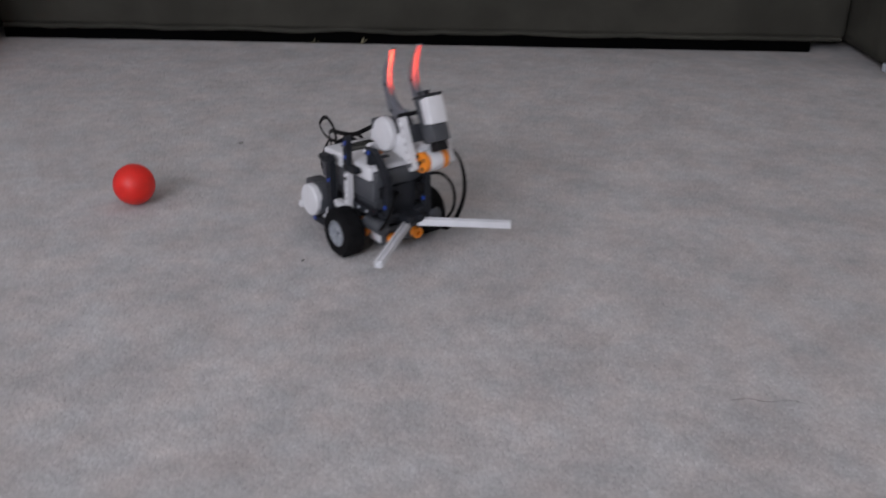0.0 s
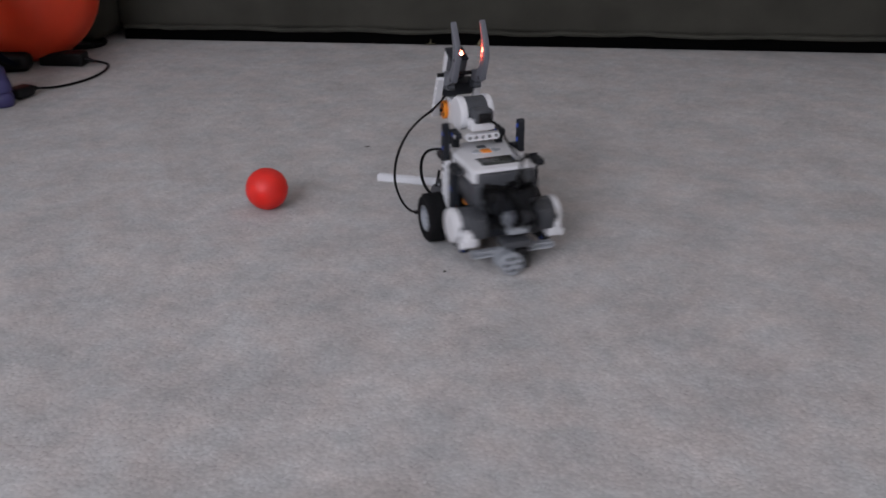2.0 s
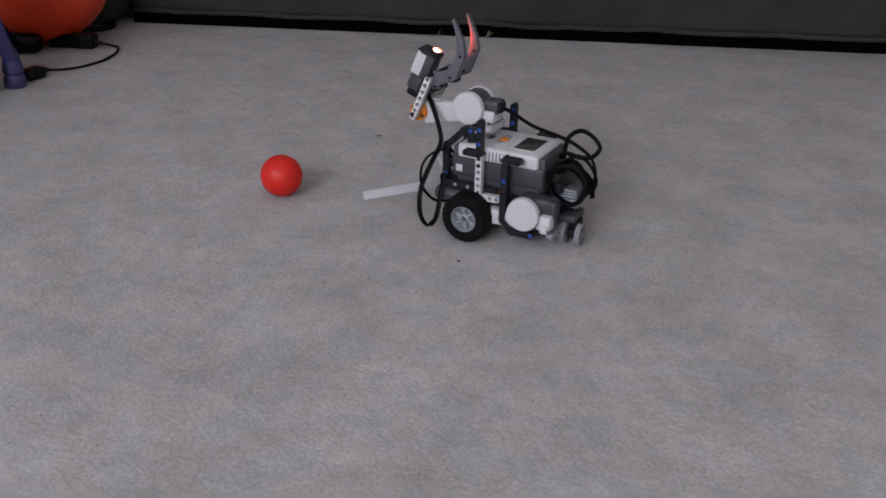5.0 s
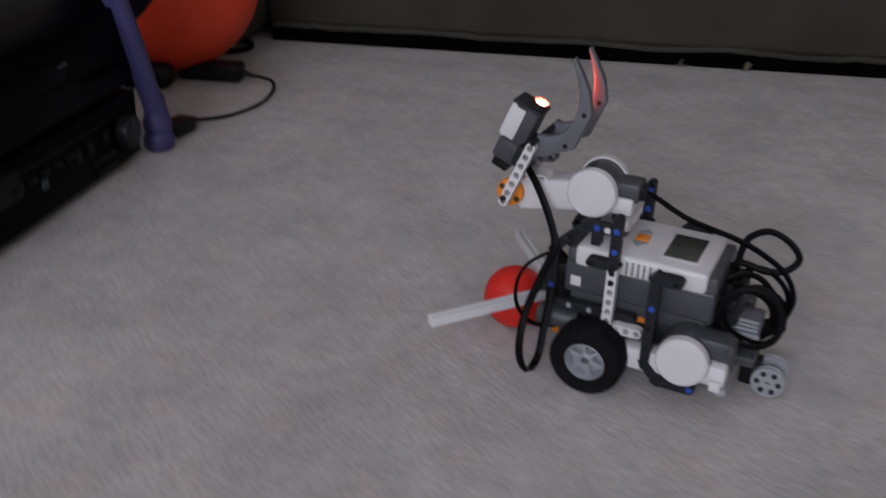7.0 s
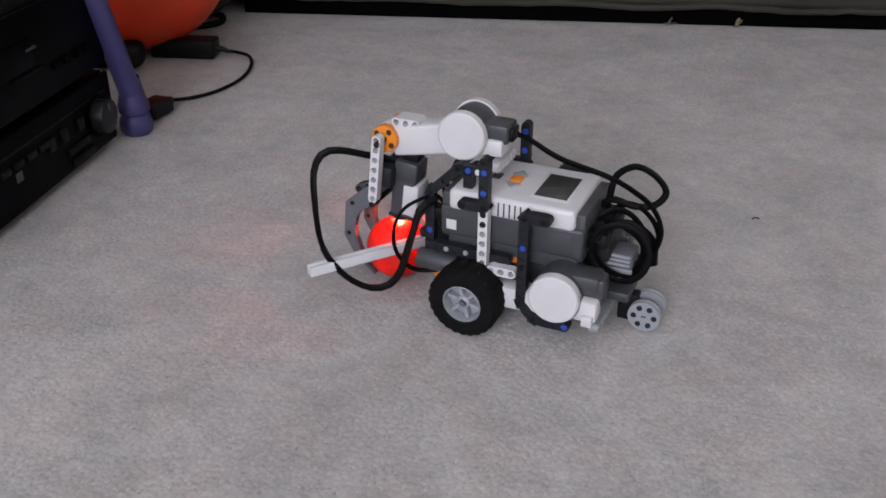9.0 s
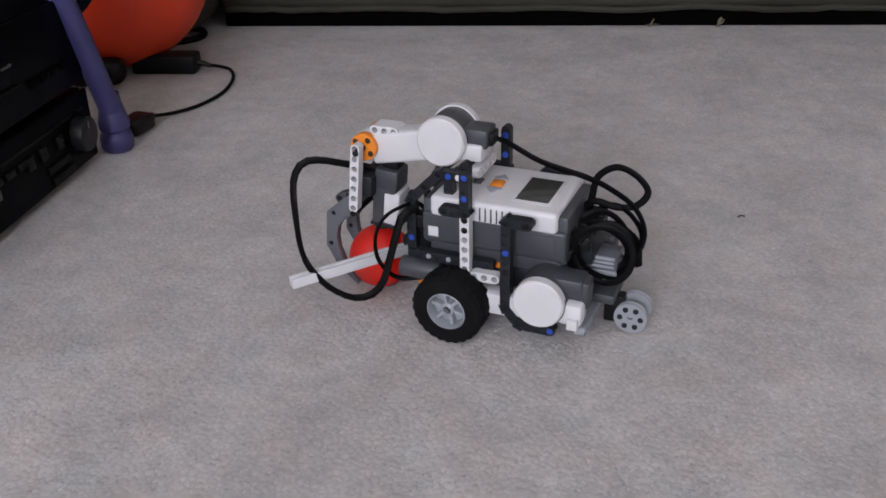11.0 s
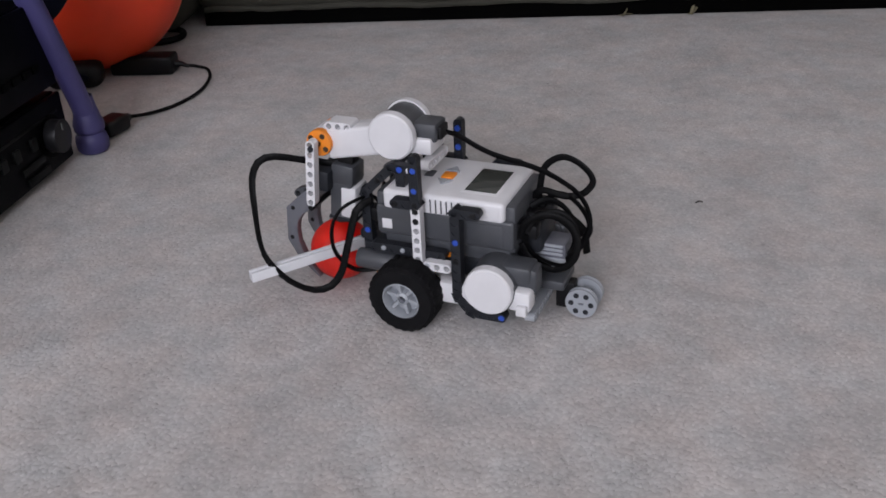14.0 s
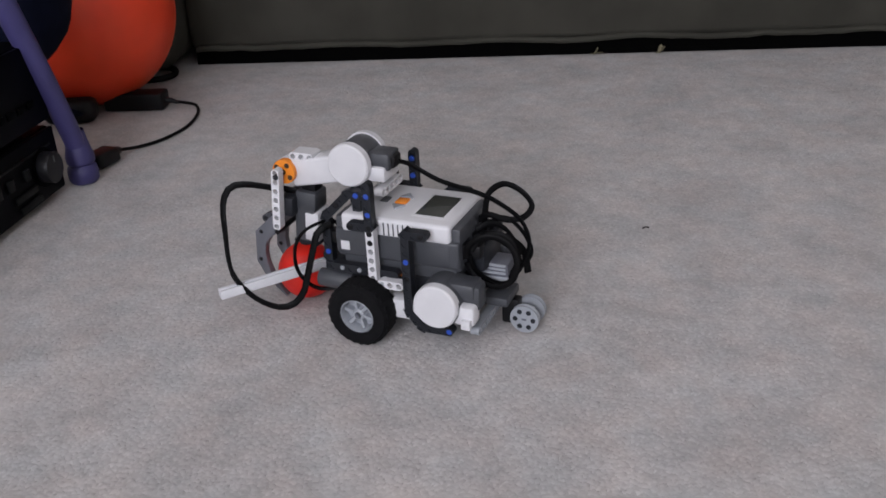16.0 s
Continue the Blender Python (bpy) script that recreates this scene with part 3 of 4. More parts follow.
def side_frames(s):
    y = 44 * s
    white = part("upright_beam", beam(B(), [(-7.5, 47), (-7.5, 95)], "y", y), M_WHITE, robot, "white perforated beam")
    for z in (87, 95):
        pin(white, -7.5, y, z, colour=M_BLACK)
    el = part("elbow_beam", beam(B(), [(-7.5, 136 if s > 0 else 132), (-7.5, 100), (9, 100)], "y", y + 0.5 * s, solid=True), M_DARK, robot, "dark angled beam")
    for x, z in ((-7.5, 128), (-7.5, 112)):
        pin(el, x, y, z)
    for x, z in ((-7.5, 100), (8.5, 100)):
        pin(el, x, y, z, colour=M_BLACK, h=9)
    rear = part("rear_beam", beam(B(), [(-56, 100), (-40, 100), (-40, 30), (-51, 18), (-75, 18)], "y", 47 * s, 8.4, solid=True), M_DARK, robot, "dark hooked beam")
    for x, z, c in ((-40, 76, M_BLUE), (-75, 18, M_BLUE), (-54, 100, M_BLACK), (-40, 60, M_BLACK)):
        pin(rear, x, 47 * s, z, colour=c)
    # drive motor lying on its side
    mo = B()
    cyl(mo, (-68, 40 * s, 44), "y", 19.2, 34, seg=36, bevel=1.2)
    box(mo, (-97, 28 * s, 48), (-60, 49 * s, 62), 3)
    box(mo, (-101, 30 * s, 39), (-84, 47 * s, 60.5), 3)
    motor = part("drive_motor", mo, M_GREY, robot, "dark grey drive motor casing")
    part("motor_cap", lathe(B(), [(0.05, 5), (17.5, 5), (18.7, 3.6), (18.9, -3), (0.05, -3)] if s > 0 else [(0.05, -5), (17.5, -5), (18.7, -3.6), (18.9, 3), (0.05, 3)], (-68, 57 * s, 45.2), "y", 44), M_WHITE, motor, "round white motor cap")
    wb = B()
    box(wb, (-52, 34 * s, 22), (-4, 50 * s, 40), 3)
    box(wb, (-66, 32 * s, 20), (-40, 47 * s, 32), 3)
    box(wb, (-99, 40 * s, 29), (-81, 56 * s, 46), 3)
    box(wb, (-97, 54 * s, 28), (-89, 60 * s, 36), 1)
    part("motor_arm", wb, M_WHITE, motor, "white motor gearbox arm")
    hub = B()
    for k in range(2):
        cyl(hub, (0, (31 + 9 * k) * s, 28), "y", 12, 6, seg=30, bevel=0.8)
    part("output_hub", hub, M_ORANGE, motor, "orange motor output hub")
    cb = part("cross_block", beam(B(), [(-31, 51), (-15, 51)], "y", 44.5 * s), M_WHITE, robot)
    pin(cb, -15, 44.5 * s, 51, colour=M_LIGHT)
    lo = part("lower_beam", beam(B(), [(-24, 57), (32, 57)], "y", 38 * s, solid=True), M_DARK, robot, "dark perforated beam under the control unit")
    for x in (8, 24):
        pin(lo, x, 38 * s, 57, colour=M_LIGHT, r=2)
    part("axle_block", cyl(B(), (33, 36 * s, 42), "x", 8, 32, seg=20, bevel=1), M_GREY, robot)
    # front frame in front of the control unit
    fb = part("front_beam", beam(B(), [(4, 119), (20, 119), (43, 96), (43, 48)], "y", 26 * s, solid=True), M_DARK, robot, "dark bent front beam")
    for x, z, c in ((12, 119, M_BLUE), (43, 64, M_BLUE), (4, 119, M_WHITE), (43, 88, M_BLACK), (31, 108, M_BLACK)):
        pin(fb, x, 26 * s, z, colour=c)
    part("mast_beam", beam(B(), [(12, 100), (12, 119)], "y", 26 * s, solid=True), M_DARK, robot)
    # feeler bar
    root, tip = Vector((53, 7 * s, 43)), Vector((117, 89 * s, 40.5))
    d = (tip - root)
    ang = math.atan2(d.y, d.x)
    bm = box(B(), (0, -4.0, -4.0), (d.length, 4.0, 1.6), 0.6)
    for y0, y1 in ((-4.05, -1.0), (0.9, 4.05)):  # a groove runs along the top
        box(bm, (0.05, y0, 1.2), (d.length - 0.05, y1, 4.0), 0.5)
    bm.transform(Matrix.Translation(root * MM) @ Matrix.Rotation(ang, 4, "Z") @ Matrix.Rotation(math.asin(-d.z / d.length), 4, "Y"))
    part("feeler_bar", bm, M_TRIM, robot, "long white feeler bar")
    part("feeler_mount", box(B(), (34, 1 * s, 44), (60, 12 * s, 53), 1.5), M_DARK, robot)
    part("feeler_bracket", box(B(), (28, 10 * s, 47), (46, 32 * s, 55), 2), M_DARK, robot)
    # touch sensor under the nose
    ts = part("touch_sensor", box(B(), (-4, 4 * s, 14), (35, 28 * s, 36), 3), M_GREY, robot, "dark grey touch sensor")
    part("sensor_side", box(B(), (10, 26.5, 17), (32, 28.8, 28), 1) if s > 0 else box(B(), (10, -28.8, 17), (32, -26.5, 28), 1), M_WHITE, ts)
    part("push_button", lathe(B(), [(3, 4), (6.5, 4), (6.5, -4), (3, -4), (3, 4)], (38, 16 * s, 22), "x", 22), M_ORANGE, ts, "orange ring push button")


for s in (1, -1):
    side_frames(s)

part("cross_beam", beam(B(), [(-16, 119), (16, 119)], "x", -4), M_WHITE, robot, "white perforated cross beam")
part("rear_cross_beam", beam(B(), [(-44, 20), (44, 20)], "x", -96), M_LIGHT, robot)
part("front_plate", box(B(), (32, -16, 48), (37, 16, 84), 2), M_DARK, robot)
part("belly_plate", box(B(), (-90, -26, 34), (30, 26, 52), 3), M_DARK, robot)
part("orange_wire", box(B(), (-34, 24, 51), (-20, 31, 58), 1.5), M_ORANGE, robot, "orange motor hub seen under the control unit")


def wheel(s):
    prof = [(15.5, -12), (19, -12.8), (25, -12), (27.4, -9), (28, -4), (28, 4), (27.4, 9), (25, 12), (19, 12.8), (15.5, 12), (15.5, -12)]
    w = part("wheel", lathe(B(), prof, (0, 0, 0), "y", 56), M_TYRE, robot, "black rubber tyre on a grey rim")
    w.location = (0, 0.056 * s, 0.028)
    lugs = B()
    for k in range(26):
        for side in (-1, 1):
            m = Matrix.Rotation(2 * math.pi * (k + 0.25 * side) / 26, 4, "Y")
            box(lugs, (-1.9, side * 0.8, 26.6), (1.9, side * 9.6, 28.1), 0.5, m, 1)
    part("tread", lugs, M_TYRE, w)
    rim = lathe(B(), [(15.6, -11), (15.6, 10.5 * 1), (14.2, 11.6), (13.6, 10.2), (12.9, 1.5), (6.5, 1.5), (5.0, 7.5), (3.0, 9.0), (3.0, 2), (0.1, 2)], (0, 0, 0), "y", 40)
    if s < 0:
        rim.transform(Matrix.Rotation(math.pi, 4, "Z"))
    for k in range(6):
        m = Matrix.Rotation(2 * math.pi * k / 6, 4, "Y")
        box(rim, (-1.5, 1.0 * s, 5), (1.5, 7.6 * s, 13.2), 0.6, m, 1)
    part("rim", rim, M_LIGHT, w, "light grey plastic rim with spokes")
    part("axle_end", box(B(), (-2.2, 8.6 * s, -0.9), (2.2, 9.8 * s, 0.9), 0.3), M_MID, w)
    return w


wheel_l, wheel_r = wheel(1), wheel(-1)


def caster():
    """A swivelling bracket between two pulley wheels; its own origin on the swivel's axis, the wheels trailing behind."""
    part("caster_arm", box(B(), (-113, -16, 28), (-90, 16, 36), 2), M_GREY, robot)
    bk = box(B(), (-9, -5.5, 4), (6, 5.5, 27), 1.5)
    box(bk, (-19, -4.5, 9), (-6, 4.5, 18), 1.5)
    c = part("caster_bracket", bk, M_BLACK, robot, "black caster bracket")
    c.location = (-0.108, -0.006, 0)
    for y in (9, -9):
        face = y + (3.1 if y > 0 else -3.1)
        w = lathe(B(), [(0.1, -2.8), (12.4, -2.8), (12.4, -1.2), (11.0, 0), (12.4, 1.2), (12.4, 2.8), (0.1, 2.8)], (-16, y, 13.8), "y", 32)
        part("caster_wheel", w, M_LIGHT, c, "small light grey pulley wheel")
        for k in range(6):
            a = 2 * math.pi * k / 6
            part("wheel_hole", cyl(B(), (-16 + 7.8 * math.cos(a), face - (0.3 if y > 0 else -0.3), 13.8 + 7.8 * math.sin(a)), "y", 2.2, 0.8, seg=12), M_DARK, c)
        part("hub_slot", box(B(), (-18, face - 0.5, 13.1), (-14, face + 0.2, 14.5), 0.1), M_MID, c)
    return c


caster_part = caster()


def arm():
    mo = B()
    cyl(mo, (22, 1.5, 140.5), "y", 17.4, 31, seg=36, bevel=1)
    box(mo, (-11, -11, 135), (14, 11, 150), 2.5)
    motor = part("arm_motor", mo, M_GREY, robot, "dark grey arm motor casing")
    for s in (1, -1):
        part("motor_cap", lathe(B(), [(0.05, 4.5 * s), (17.2, 4.5 * s), (18.6, 3 * s), (18.9, -3 * s), (0.05, -3 * s)], (22, 1.5 + 15.5 * s, 140.5), "y", 44), M_WHITE, motor, "round white motor cap")
    wb = B()
    ang = math.atan2(-13, 66)
    m = Matrix.Translation((0.022, 0, 0.137)) @ Matrix.Rotation(-ang, 4, "Y")
    box(wb, (4, -11, -14), (64, 11, 10.5), 3, m, 3)
    cyl(wb, (88, 0, 126), "y", 11, 18, seg=32, bevel=1)
    box(wb, (-8, -14, 126), (12, 14, 139), 2)
    part("motor_arm", wb, M_WHITE, motor, "white motor gearbox arm")
    for s in (1, -1):
        part("output_hub", cyl(B(), (88, 11.5 * s, 126), "y", 10.8, 8, seg=32, bevel=0.8), M_ORANGE, motor, "orange motor output hub")
        for k in range(4):
            a = math.pi * k / 2 + 0.6
            part("hub_hole", cyl(B(), (88 + 7.5 * math.cos(a), 15.6 * s, 126 + 7.5 * math.sin(a)), "y", 2.3, 0.6, seg=12), M_BROWN, motor)
    part("top_block", beam(B(), [(64, 139.5), (80, 139.5)], "y", 3, 15), M_WHITE, robot, "white three-hole block")
    part("socket", box(B(), (-14, -7, 137), (-10, 7, 147), 1), M_BLACK, motor)


arm()


# the head turns about the arm motor's hub; drawn hanging down, origin on the hub's axis
def claw(y):
    """A flat toothed claw: straight outer edges with two knees, a hollow round inner edge, tapering to the tip."""
    outer = [(2, -39), (11, -42.5), (28.5, -61), (28, -91), (19, -104.5), (8, -114), (-1.6, -121)]
    inner = [(-2.2, -119.2), (6, -110), (12.5, -101), (17, -91), (18.6, -81), (17.6, -72), (13.5, -64.5), (7, -59), (0, -56)]
    ring, o = outer + inner, bmesh.new()
    sides = [[o.verts.new((a * MM, (y + d) * MM, b * MM)) for a, b in ring] for d in (-3.4, 3.4)]
    n = len(ring)
    o.faces.new(sides[0]), o.faces.new(sides[1])
    for k in range(n):
        o.faces.new((sides[0][k], sides[0][(k + 1) % n], sides[1][(k + 1) % n], sides[1][k]))
    bmesh.ops.recalc_face_normals(o, faces=o.faces[:])
    rim = [e for e in o.edges if abs(e.verts[0].co.y - e.verts[1].co.y) < 1e-6]
    bmesh.ops.bevel(o, geom=rim, offset=0.7 * MM, segments=2, affect="EDGES", profile=0.5)
    return o


def head_part():
    core = B()
    cyl(core, (0, 0, 0), "y", 2.4, 58, seg=14)
    box(core, (-10, -19, -40), (4, 19, -22), 2.5)
    h = part("head", core, M_DARK, robot, "clawed head on the arm motor")
    h.location = (0.088, 0, 0.126)
    for s in (1, -1):
        wb = part("head_beam", beam(B(), [(1, 3), (1, -47)], "y", 24 * s), M_WHITE, h, "white perforated beam")
        part("ear_mount", beam(B(), [(1, -38), (17, -46)], "y", 16 * s), M_GREY, h)
        ob = part("ear_claw", claw(17 * s), M_EAR, h, "angular grey claw, an ear of the head")
        for x, z in ((22, -60), (23.5, -88)):
            part("claw_hole", cyl(B(), (x, 17 * s, z), "y", 1.9, 7.3, seg=12), M_BLACK, h)
    part("head_cross_axle", cyl(B(), (1, 0, -52), "y", 2.4, 56, seg=12), M_BLACK, h)
    case = box(B(), (-27, -10.5, -66), (-7, 10.5, -30), 2.2, seg=3)
    box(case, (-28, -11, -35), (-8, 11, -17), 2.5)
    part("sensor_case", case, M_GREY, h, "dark grey light sensor")
    part("sensor_face", box(B(), (-30.5, -10.9, -64), (-16, 10.9, -35), 2.5), M_WHITE, h, "white sensor face")
    part("sensor_rim", box(B(), (-30.5, -11.2, -67), (-6, 11.2, -64), 1.2), M_DARK, h)
    # ring added to keep the lamp's light narrow; the sensor itself has none
    part("lamp_baffle", lathe(B(), [(5.5, -3.9), (5.5, 2), (6.5, 2), (6.5, -3.9)], (-12.5, 0, -67.5), "z", 24), M_DARK, h)
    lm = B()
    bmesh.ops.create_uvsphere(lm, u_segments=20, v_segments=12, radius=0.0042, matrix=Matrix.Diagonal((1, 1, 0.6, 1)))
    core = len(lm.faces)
    # a wider glowing disc draws the red halo of bloom round the bead
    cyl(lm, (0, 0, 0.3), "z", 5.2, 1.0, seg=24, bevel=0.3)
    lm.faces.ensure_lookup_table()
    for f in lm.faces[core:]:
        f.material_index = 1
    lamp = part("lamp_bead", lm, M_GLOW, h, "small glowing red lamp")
    lamp.data.materials.append(M_HALO)
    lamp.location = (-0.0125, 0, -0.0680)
    part("cable_socket", box(B(), (-26, -7, -17), (-12, 7, -8), 1.5), M_BLACK, h)
    return h, lamp


head, lamp = head_part()


# ---------- cables at the back, fixed to the robot ----------
def cable(name, pts, parent, w=3.0, t=0.8, flat=(0, 1, 0)):
    return part(name, tube(B(), smooth_points(pts, 8), w, t, seg=10, flat=flat), M_CABLE, parent, "flat black cable")


cable("arm_cable", [(-12, -2, 141), (-20, -12, 134), (-45, -14, 122), (-82, -12, 115), (-103, -6, 110), (-120, 0, 102), (-129, 6, 88), (-126, 8, 72), (-118, 10, 58), (-103, 6, 47), (-88, 2, 58)], robot, 2.6)
cable("loop_cable", [(-84, -12, 90), (-85.5, -11, 100), (-89, -12, 117), (-102, -12, 126.5), (-117, -10, 123), (-126.5, -9, 112), (-120, -7, 101.5), (-106, -6, 98), (-89, -8, 99.5), (-80, -9, 93)], robot, 2.6)
for k, (cx, cy, cz, r, sq) in enumerate(((-105, 30, 76.5, 21.5, 1.02), (-106, 24, 75, 20, 1.08), (-98, 3, 72, 23, 1.0), (-106, -7, 76, 20, 1.12), (-100, 8, 69, 18, 1.15))):
    ring = [(cx + r * math.cos(a), cy + (1.5 if k == 0 else 5) * math.sin(a * 2 + k), cz + r * sq * math.sin(a)) for a in np.linspace(0.4 * k, 0.4 * k + 2 * math.pi * 0.97, 14)]
    cable("coiled_cable", ring, robot, 2.5)
cable("port_cable", [(-80, 18, 78), (-96, 20, 92), (-112, 14, 92), (-124, 6, 78), (-126, 0, 56)], robot)
rs = part("rear_sensor", box(B(), (-112, -12, 43), (-84, 10, 65), 2), M_MID, robot, "pale grey ribbed sensor inside the cable coil")
for k in range(3):
    part("rib", box(B(), (-110, -10, 55.5 + 3.4 * k), (-85, 11.2, 57.6 + 3.4 * k), 0.8), M_LIGHT, rs)
part("sensor_skirt", box(B(), (-112.5, -11, 44), (-85, 11.4, 53.5), 1.5), M_LIGHT, rs)
part("rear_block", box(B(), (-96, -20, 60), (-80, 20, 84), 3), M_DARK, robot)
cable("front_wire", [(33, 18, 80), (41, 22, 90), (48, 38, 92), (57, 46, 86), (63, 50, 73), (63.5, 50, 55), (58.5, 46, 41), (51, 38, 31), (36, 30, 30)], robot, 1.9, 1.3)
cable("front_wire", [(34, -6, 74), (52, -22, 80), (58, -34, 62), (46, -40, 40), (30, -38, 40)], robot, 2.4, 1.4)


# ---------- the sensor cable: rigid links that swing with the head ----------
LINKS = 40


def links_of(pts):
    p = smooth_points(pts, 24)
    acc = [0.0]
    for a, b in zip(p, p[1:]):
        acc.append(acc[-1] + (b - a).length)
    out = []
    for k in range(LINKS + 1):
        want, i = acc[-1] * k / LINKS, 0
        while i < len(p) - 2 and acc[i + 1] < want:
            i += 1
        f = (want - acc[i]) / max(acc[i + 1] - acc[i], 1e-6)
        out.append(p[i].lerp(p[i + 1], f))
    return out


# swung out while the robot spins, hanging while it drives, and lowered with the head
SPIN = links_of([(80, 10, 146), (70, 34, 133), (62, 60, 123), (56, 83, 107), (52, 99, 82), (48, 103, 55), (42, 94, 31), (38, 79, 20), (38, 62, 24), (39, 46, 46), (39, 40, 66)])
HANG = links_of([(80, 8, 150), (64, 20, 138), (49, 29, 118), (41, 36, 100), (42, 58, 84), (44, 82, 62), (43, 90, 36), (40, 80, 16), (38, 62, 18), (39, 48, 44), (39, 40, 66)])
LOWERED = links_of([(78, 4, 103), (90, 8, 107), (104, 15, 110), (118, 24, 114.5), (129, 30, 115), (136.5, 34, 109), (139.5, 38, 96), (135, 46, 78), (122, 64, 61), (109.5, 76, 51.5), (99, 73, 36), (88, 67, 25), (77, 61, 20), (66, 56, 23), (58, 52, 34), (54, 48, 50.5), (50, 43, 70), (46, 38, 86), (38, 30, 90)])
TIGHT = [Vector((p.x + 6, p.y * 0.62 + 6, p.z)) for p in SPIN]
LINK_LEN = max(sum((b - a).length for a, b in zip(c, c[1:])) / LINKS for c in (SPIN, HANG, LOWERED, TIGHT))


def link_pose(a, b, near):
    d = (b - a).normalized()
    side = Vector((0, 1, 0)) - d * d.y
    if side.length < 0.05:
        side = near
    side.normalize()
    m = Matrix((d, side, d.cross(side))).transposed().to_4x4()
    m.translation = (a + b) / 2 * MM
    return m


links = []
bm = B()
tube(bm, [Vector((-LINK_LEN * 0.62, 0, 0)), Vector((0, 0, 0)), Vector((LINK_LEN * 0.62, 0, 0))], 1.3, 3.1, seg=10)
first = part("sensor_cable_link", bm, M_CABLE, robot, "flat black sensor cable")
links.append(first)
for k in range(LINKS - 1):
    o = new("sensor_cable_link", first.data)
    o.parent = robot
    tagged(o, "flat black sensor cable")
    links.append(o)


# ---------- what moves ----------
ROBOT = [  # seconds, x, y, heading in degrees
    (0, 0.5280, -0.0381, 326.3),
    (0.5, 0.4701, -0.0061, 319.4),
    (1, 0.4649, -0.0004, 353.6),
    (1.5, 0.4538, 0.0050, 426.3),
    (2, 0.4561, -0.0066, 493.0),
    (2.5, 0.4517, -0.0075, 565.1),
    (3, 0.4532, -0.0114, 635.0),
    (3.5, 0.4591, -0.0058, 702.4),
    (4, 0.4528, -0.0042, 772.4),
    (4.45, 0.4530, -0.0040, 834.0),
    (4.9, 0.4510, -0.0040, 890.0),
    (5.1, 0.4480, -0.0040, 898.0),
    (5.4, 0.4400, -0.0040, 898.5),
    (5.8, 0.3750, -0.0050, 898.7),
    (6.3, 0.2814, -0.0061, 898.6),
    (6.5, 0.2449, -0.0190, 899.2),
    (6.8, 0.1761, -0.0175, 897.6),
    (7, 0.1199, -0.0125, 898.0),
    (7.2, 0.0862, -0.0030, 900.6),
    (7.4, 0.0343, -0.0047, 900.0),
    (7.5, 0.0150, 0.0000, 898.8),
    (7.65, 0.0020, -0.0020, 898.0),
    (16, 0.0020, -0.0020, 898.0),
]
HEAD = [(0, 203), (4, 203), (7.1, 202), (7.2, 180), (7.3, 140), (7.4, 92), (7.5, 20), (7.57, 5.5), (16, 5.5)]
BALL = [(0, 0.185, -0.038), (5.9, 0.185, -0.038), (6.3, 0.158, -0.037), (6.5, 0.133, -0.033), (6.8, 0.088, -0.018), (7.0, 0.036, -0.006), (7.2, -0.004, 0.001),
        (7.4, -0.047, 0.003), (7.5, -0.070, 0.003), (7.7, -0.083, 0.0), (16, -0.083, 0.0)]


def between(rows, t):
    for a, b in zip(rows, rows[1:]):
        if t <= b[0]:
            f = max(0.0, (t - a[0]) / (b[0] - a[0]))
            return [p + (q - p) * f for p, q in zip(a[1:], b[1:])]
    return list(rows[-1][1:])


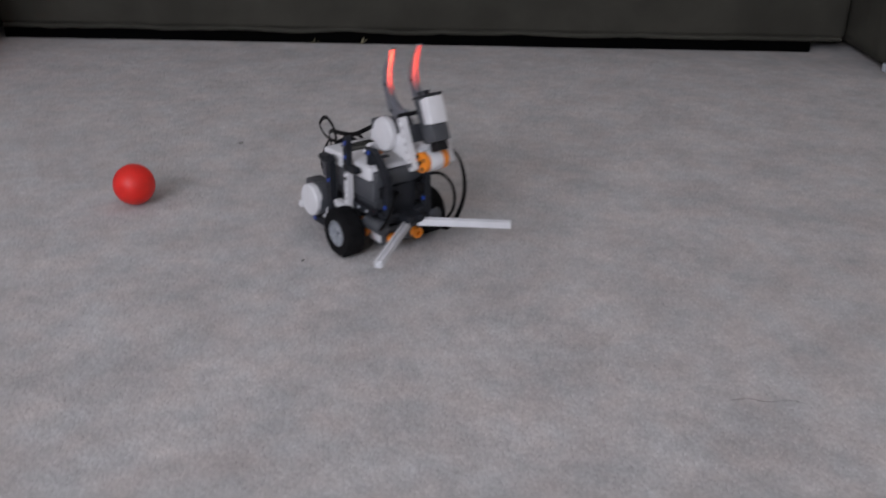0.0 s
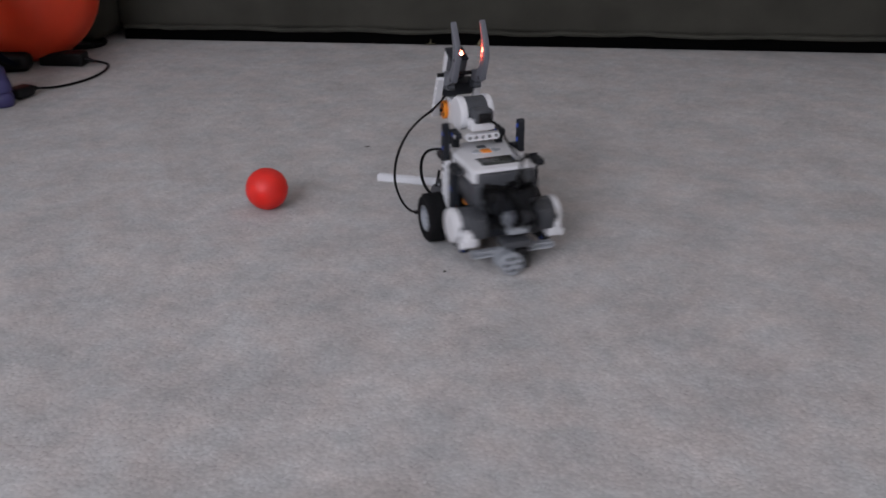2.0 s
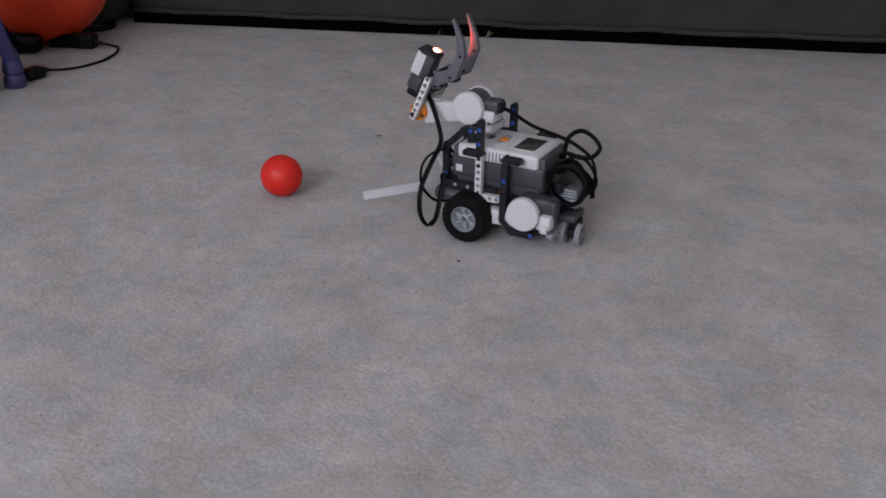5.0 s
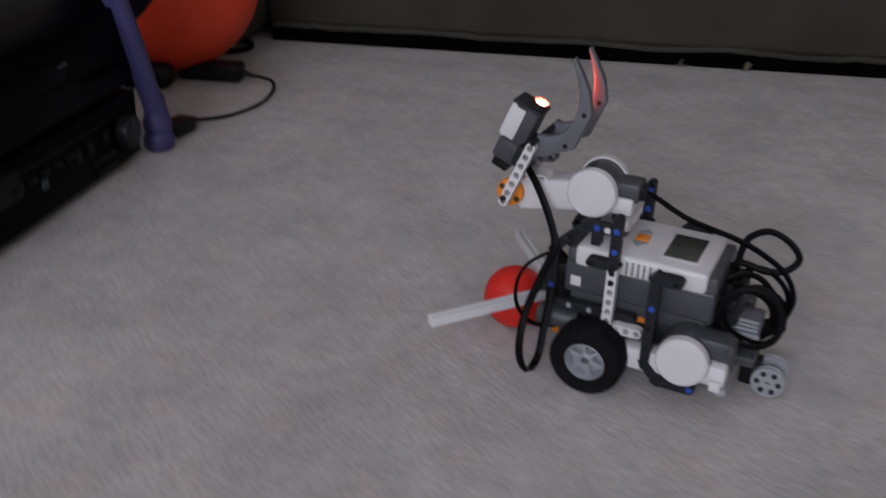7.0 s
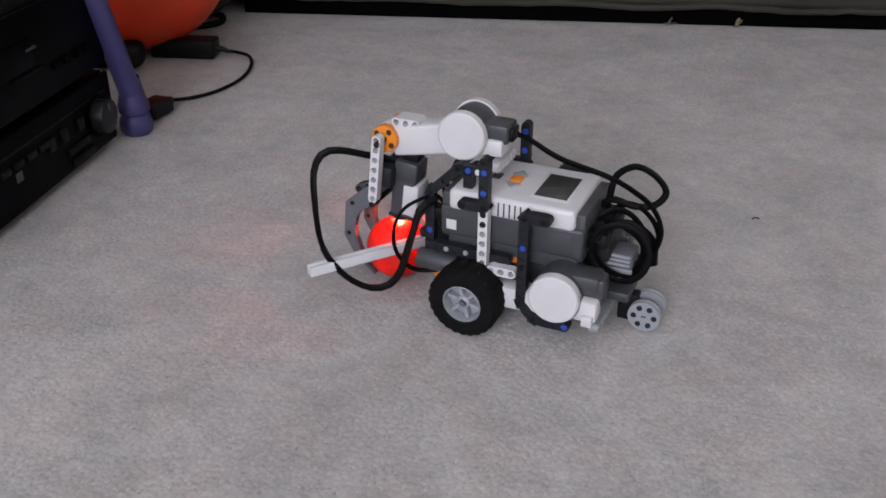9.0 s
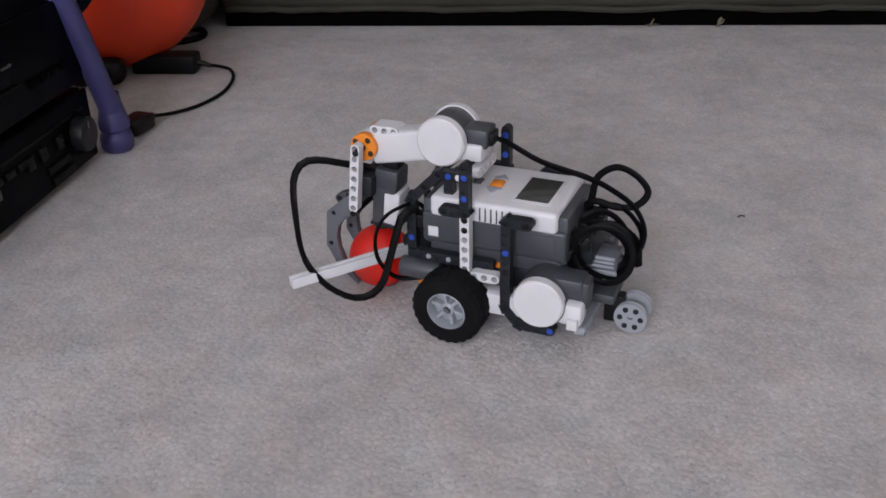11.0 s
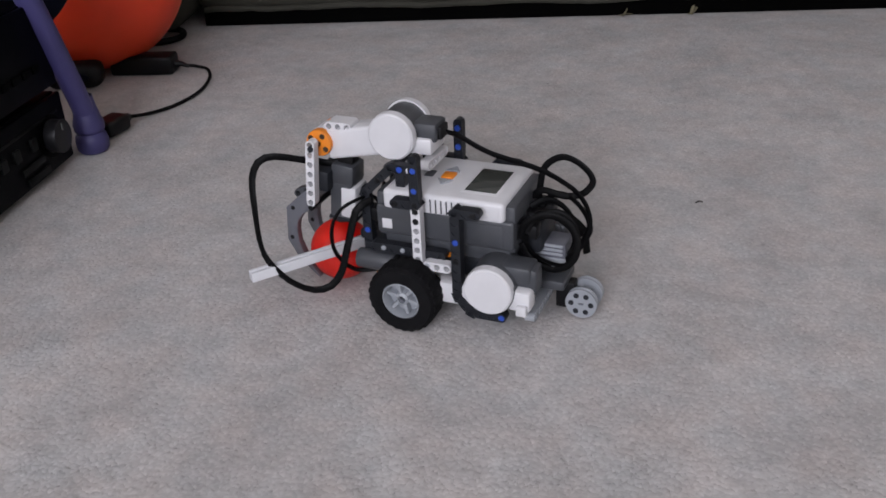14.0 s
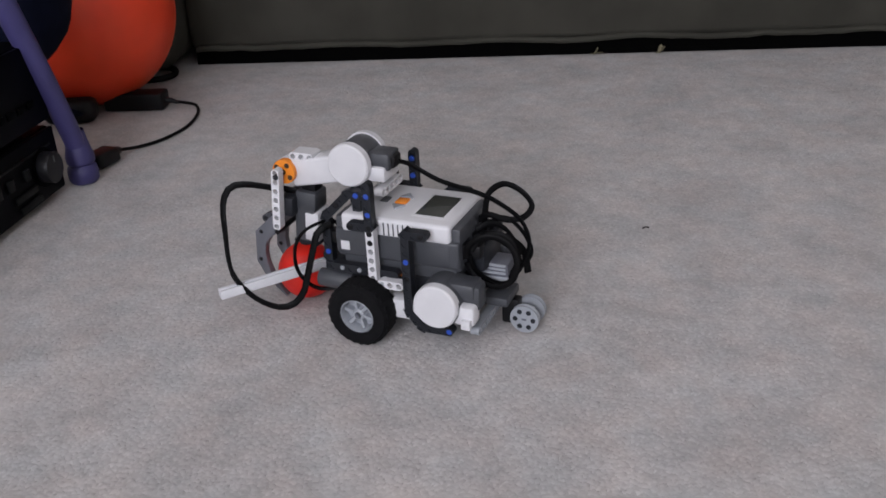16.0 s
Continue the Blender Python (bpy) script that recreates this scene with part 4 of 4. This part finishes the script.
def motions():
    walk(robot, [(t, pose(x, y, 0, 0, 0, a)) for t, x, y, a in ROBOT])
    # the wheels roll as the robot drives and turns
    turn, rows, last = [0.0, 0.0], ([], []), between(ROBOT, 0)
    for k in range(161):
        t = k / 10
        x, y, a = between(ROBOT, t)
        h = radians((a + last[2]) / 2)
        ahead = (x - last[0]) * math.cos(h) + (y - last[1]) * math.sin(h)
        swing = radians(a - last[2]) * 0.056
        last = [x, y, a]
        for i, s in ((0, 1), (1, -1)):
            turn[i] += math.degrees((ahead - s * swing) / 0.028)
            rows[i].append((t, pose(0, 0.056 * s, 0.028, 0, turn[i], 0)))
    walk(wheel_l, rows[0]), walk(wheel_r, rows[1])
    walk(head, [(t, pose(0.088, 0, 0.126, 0, -a, 0)) for t, a in HEAD])
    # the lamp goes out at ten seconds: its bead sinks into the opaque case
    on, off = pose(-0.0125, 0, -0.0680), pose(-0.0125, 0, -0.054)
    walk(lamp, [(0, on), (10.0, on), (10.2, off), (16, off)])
    # the caster trails: sideways while the robot spins, straight behind it as it drives
    walk(caster_part, [(t, pose(-0.108, -0.006, 0, 0, 0, a)) for t, a in ((0, 20), (0.6, 10), (1.0, -45), (1.5, -88), (4.9, -88), (5.5, -60), (6.0, -12), (6.5, 0), (16, 0))])
    roll, prev, rows = 0.0, BALL[0], []
    for t, x, y in BALL:
        roll -= math.degrees((prev[1] - x) / 0.026)
        prev = (t, x, y)
        rows.append((t, pose(x, y, 0.026, 0, roll, 0)))
    walk(ball, rows)
    for k, o in enumerate(links):
        rows, near = [], Vector((0, 0, 1))
        for t, p, q, f in ((0, TIGHT, SPIN, 0.05), (1.0, TIGHT, SPIN, 0.2), (2.0, TIGHT, SPIN, 0.5), (2.5, TIGHT, SPIN, 0.25), (3.0, TIGHT, SPIN, 1.15), (3.5, TIGHT, SPIN, 0.05), (4.4, TIGHT, SPIN, 0.2), (5.2, SPIN, HANG, 1), (7.1, HANG, LOWERED, 0), (7.2, HANG, LOWERED, 0.12),
                           (7.3, HANG, LOWERED, 0.4), (7.4, HANG, LOWERED, 0.75), (7.5, HANG, LOWERED, 0.95), (7.6, HANG, LOWERED, 1), (16, HANG, LOWERED, 1)):
            rows.append((t, link_pose(p[k].lerp(q[k], f), p[k + 1].lerp(q[k + 1], f), near)))
        walk(o, rows)


motions()
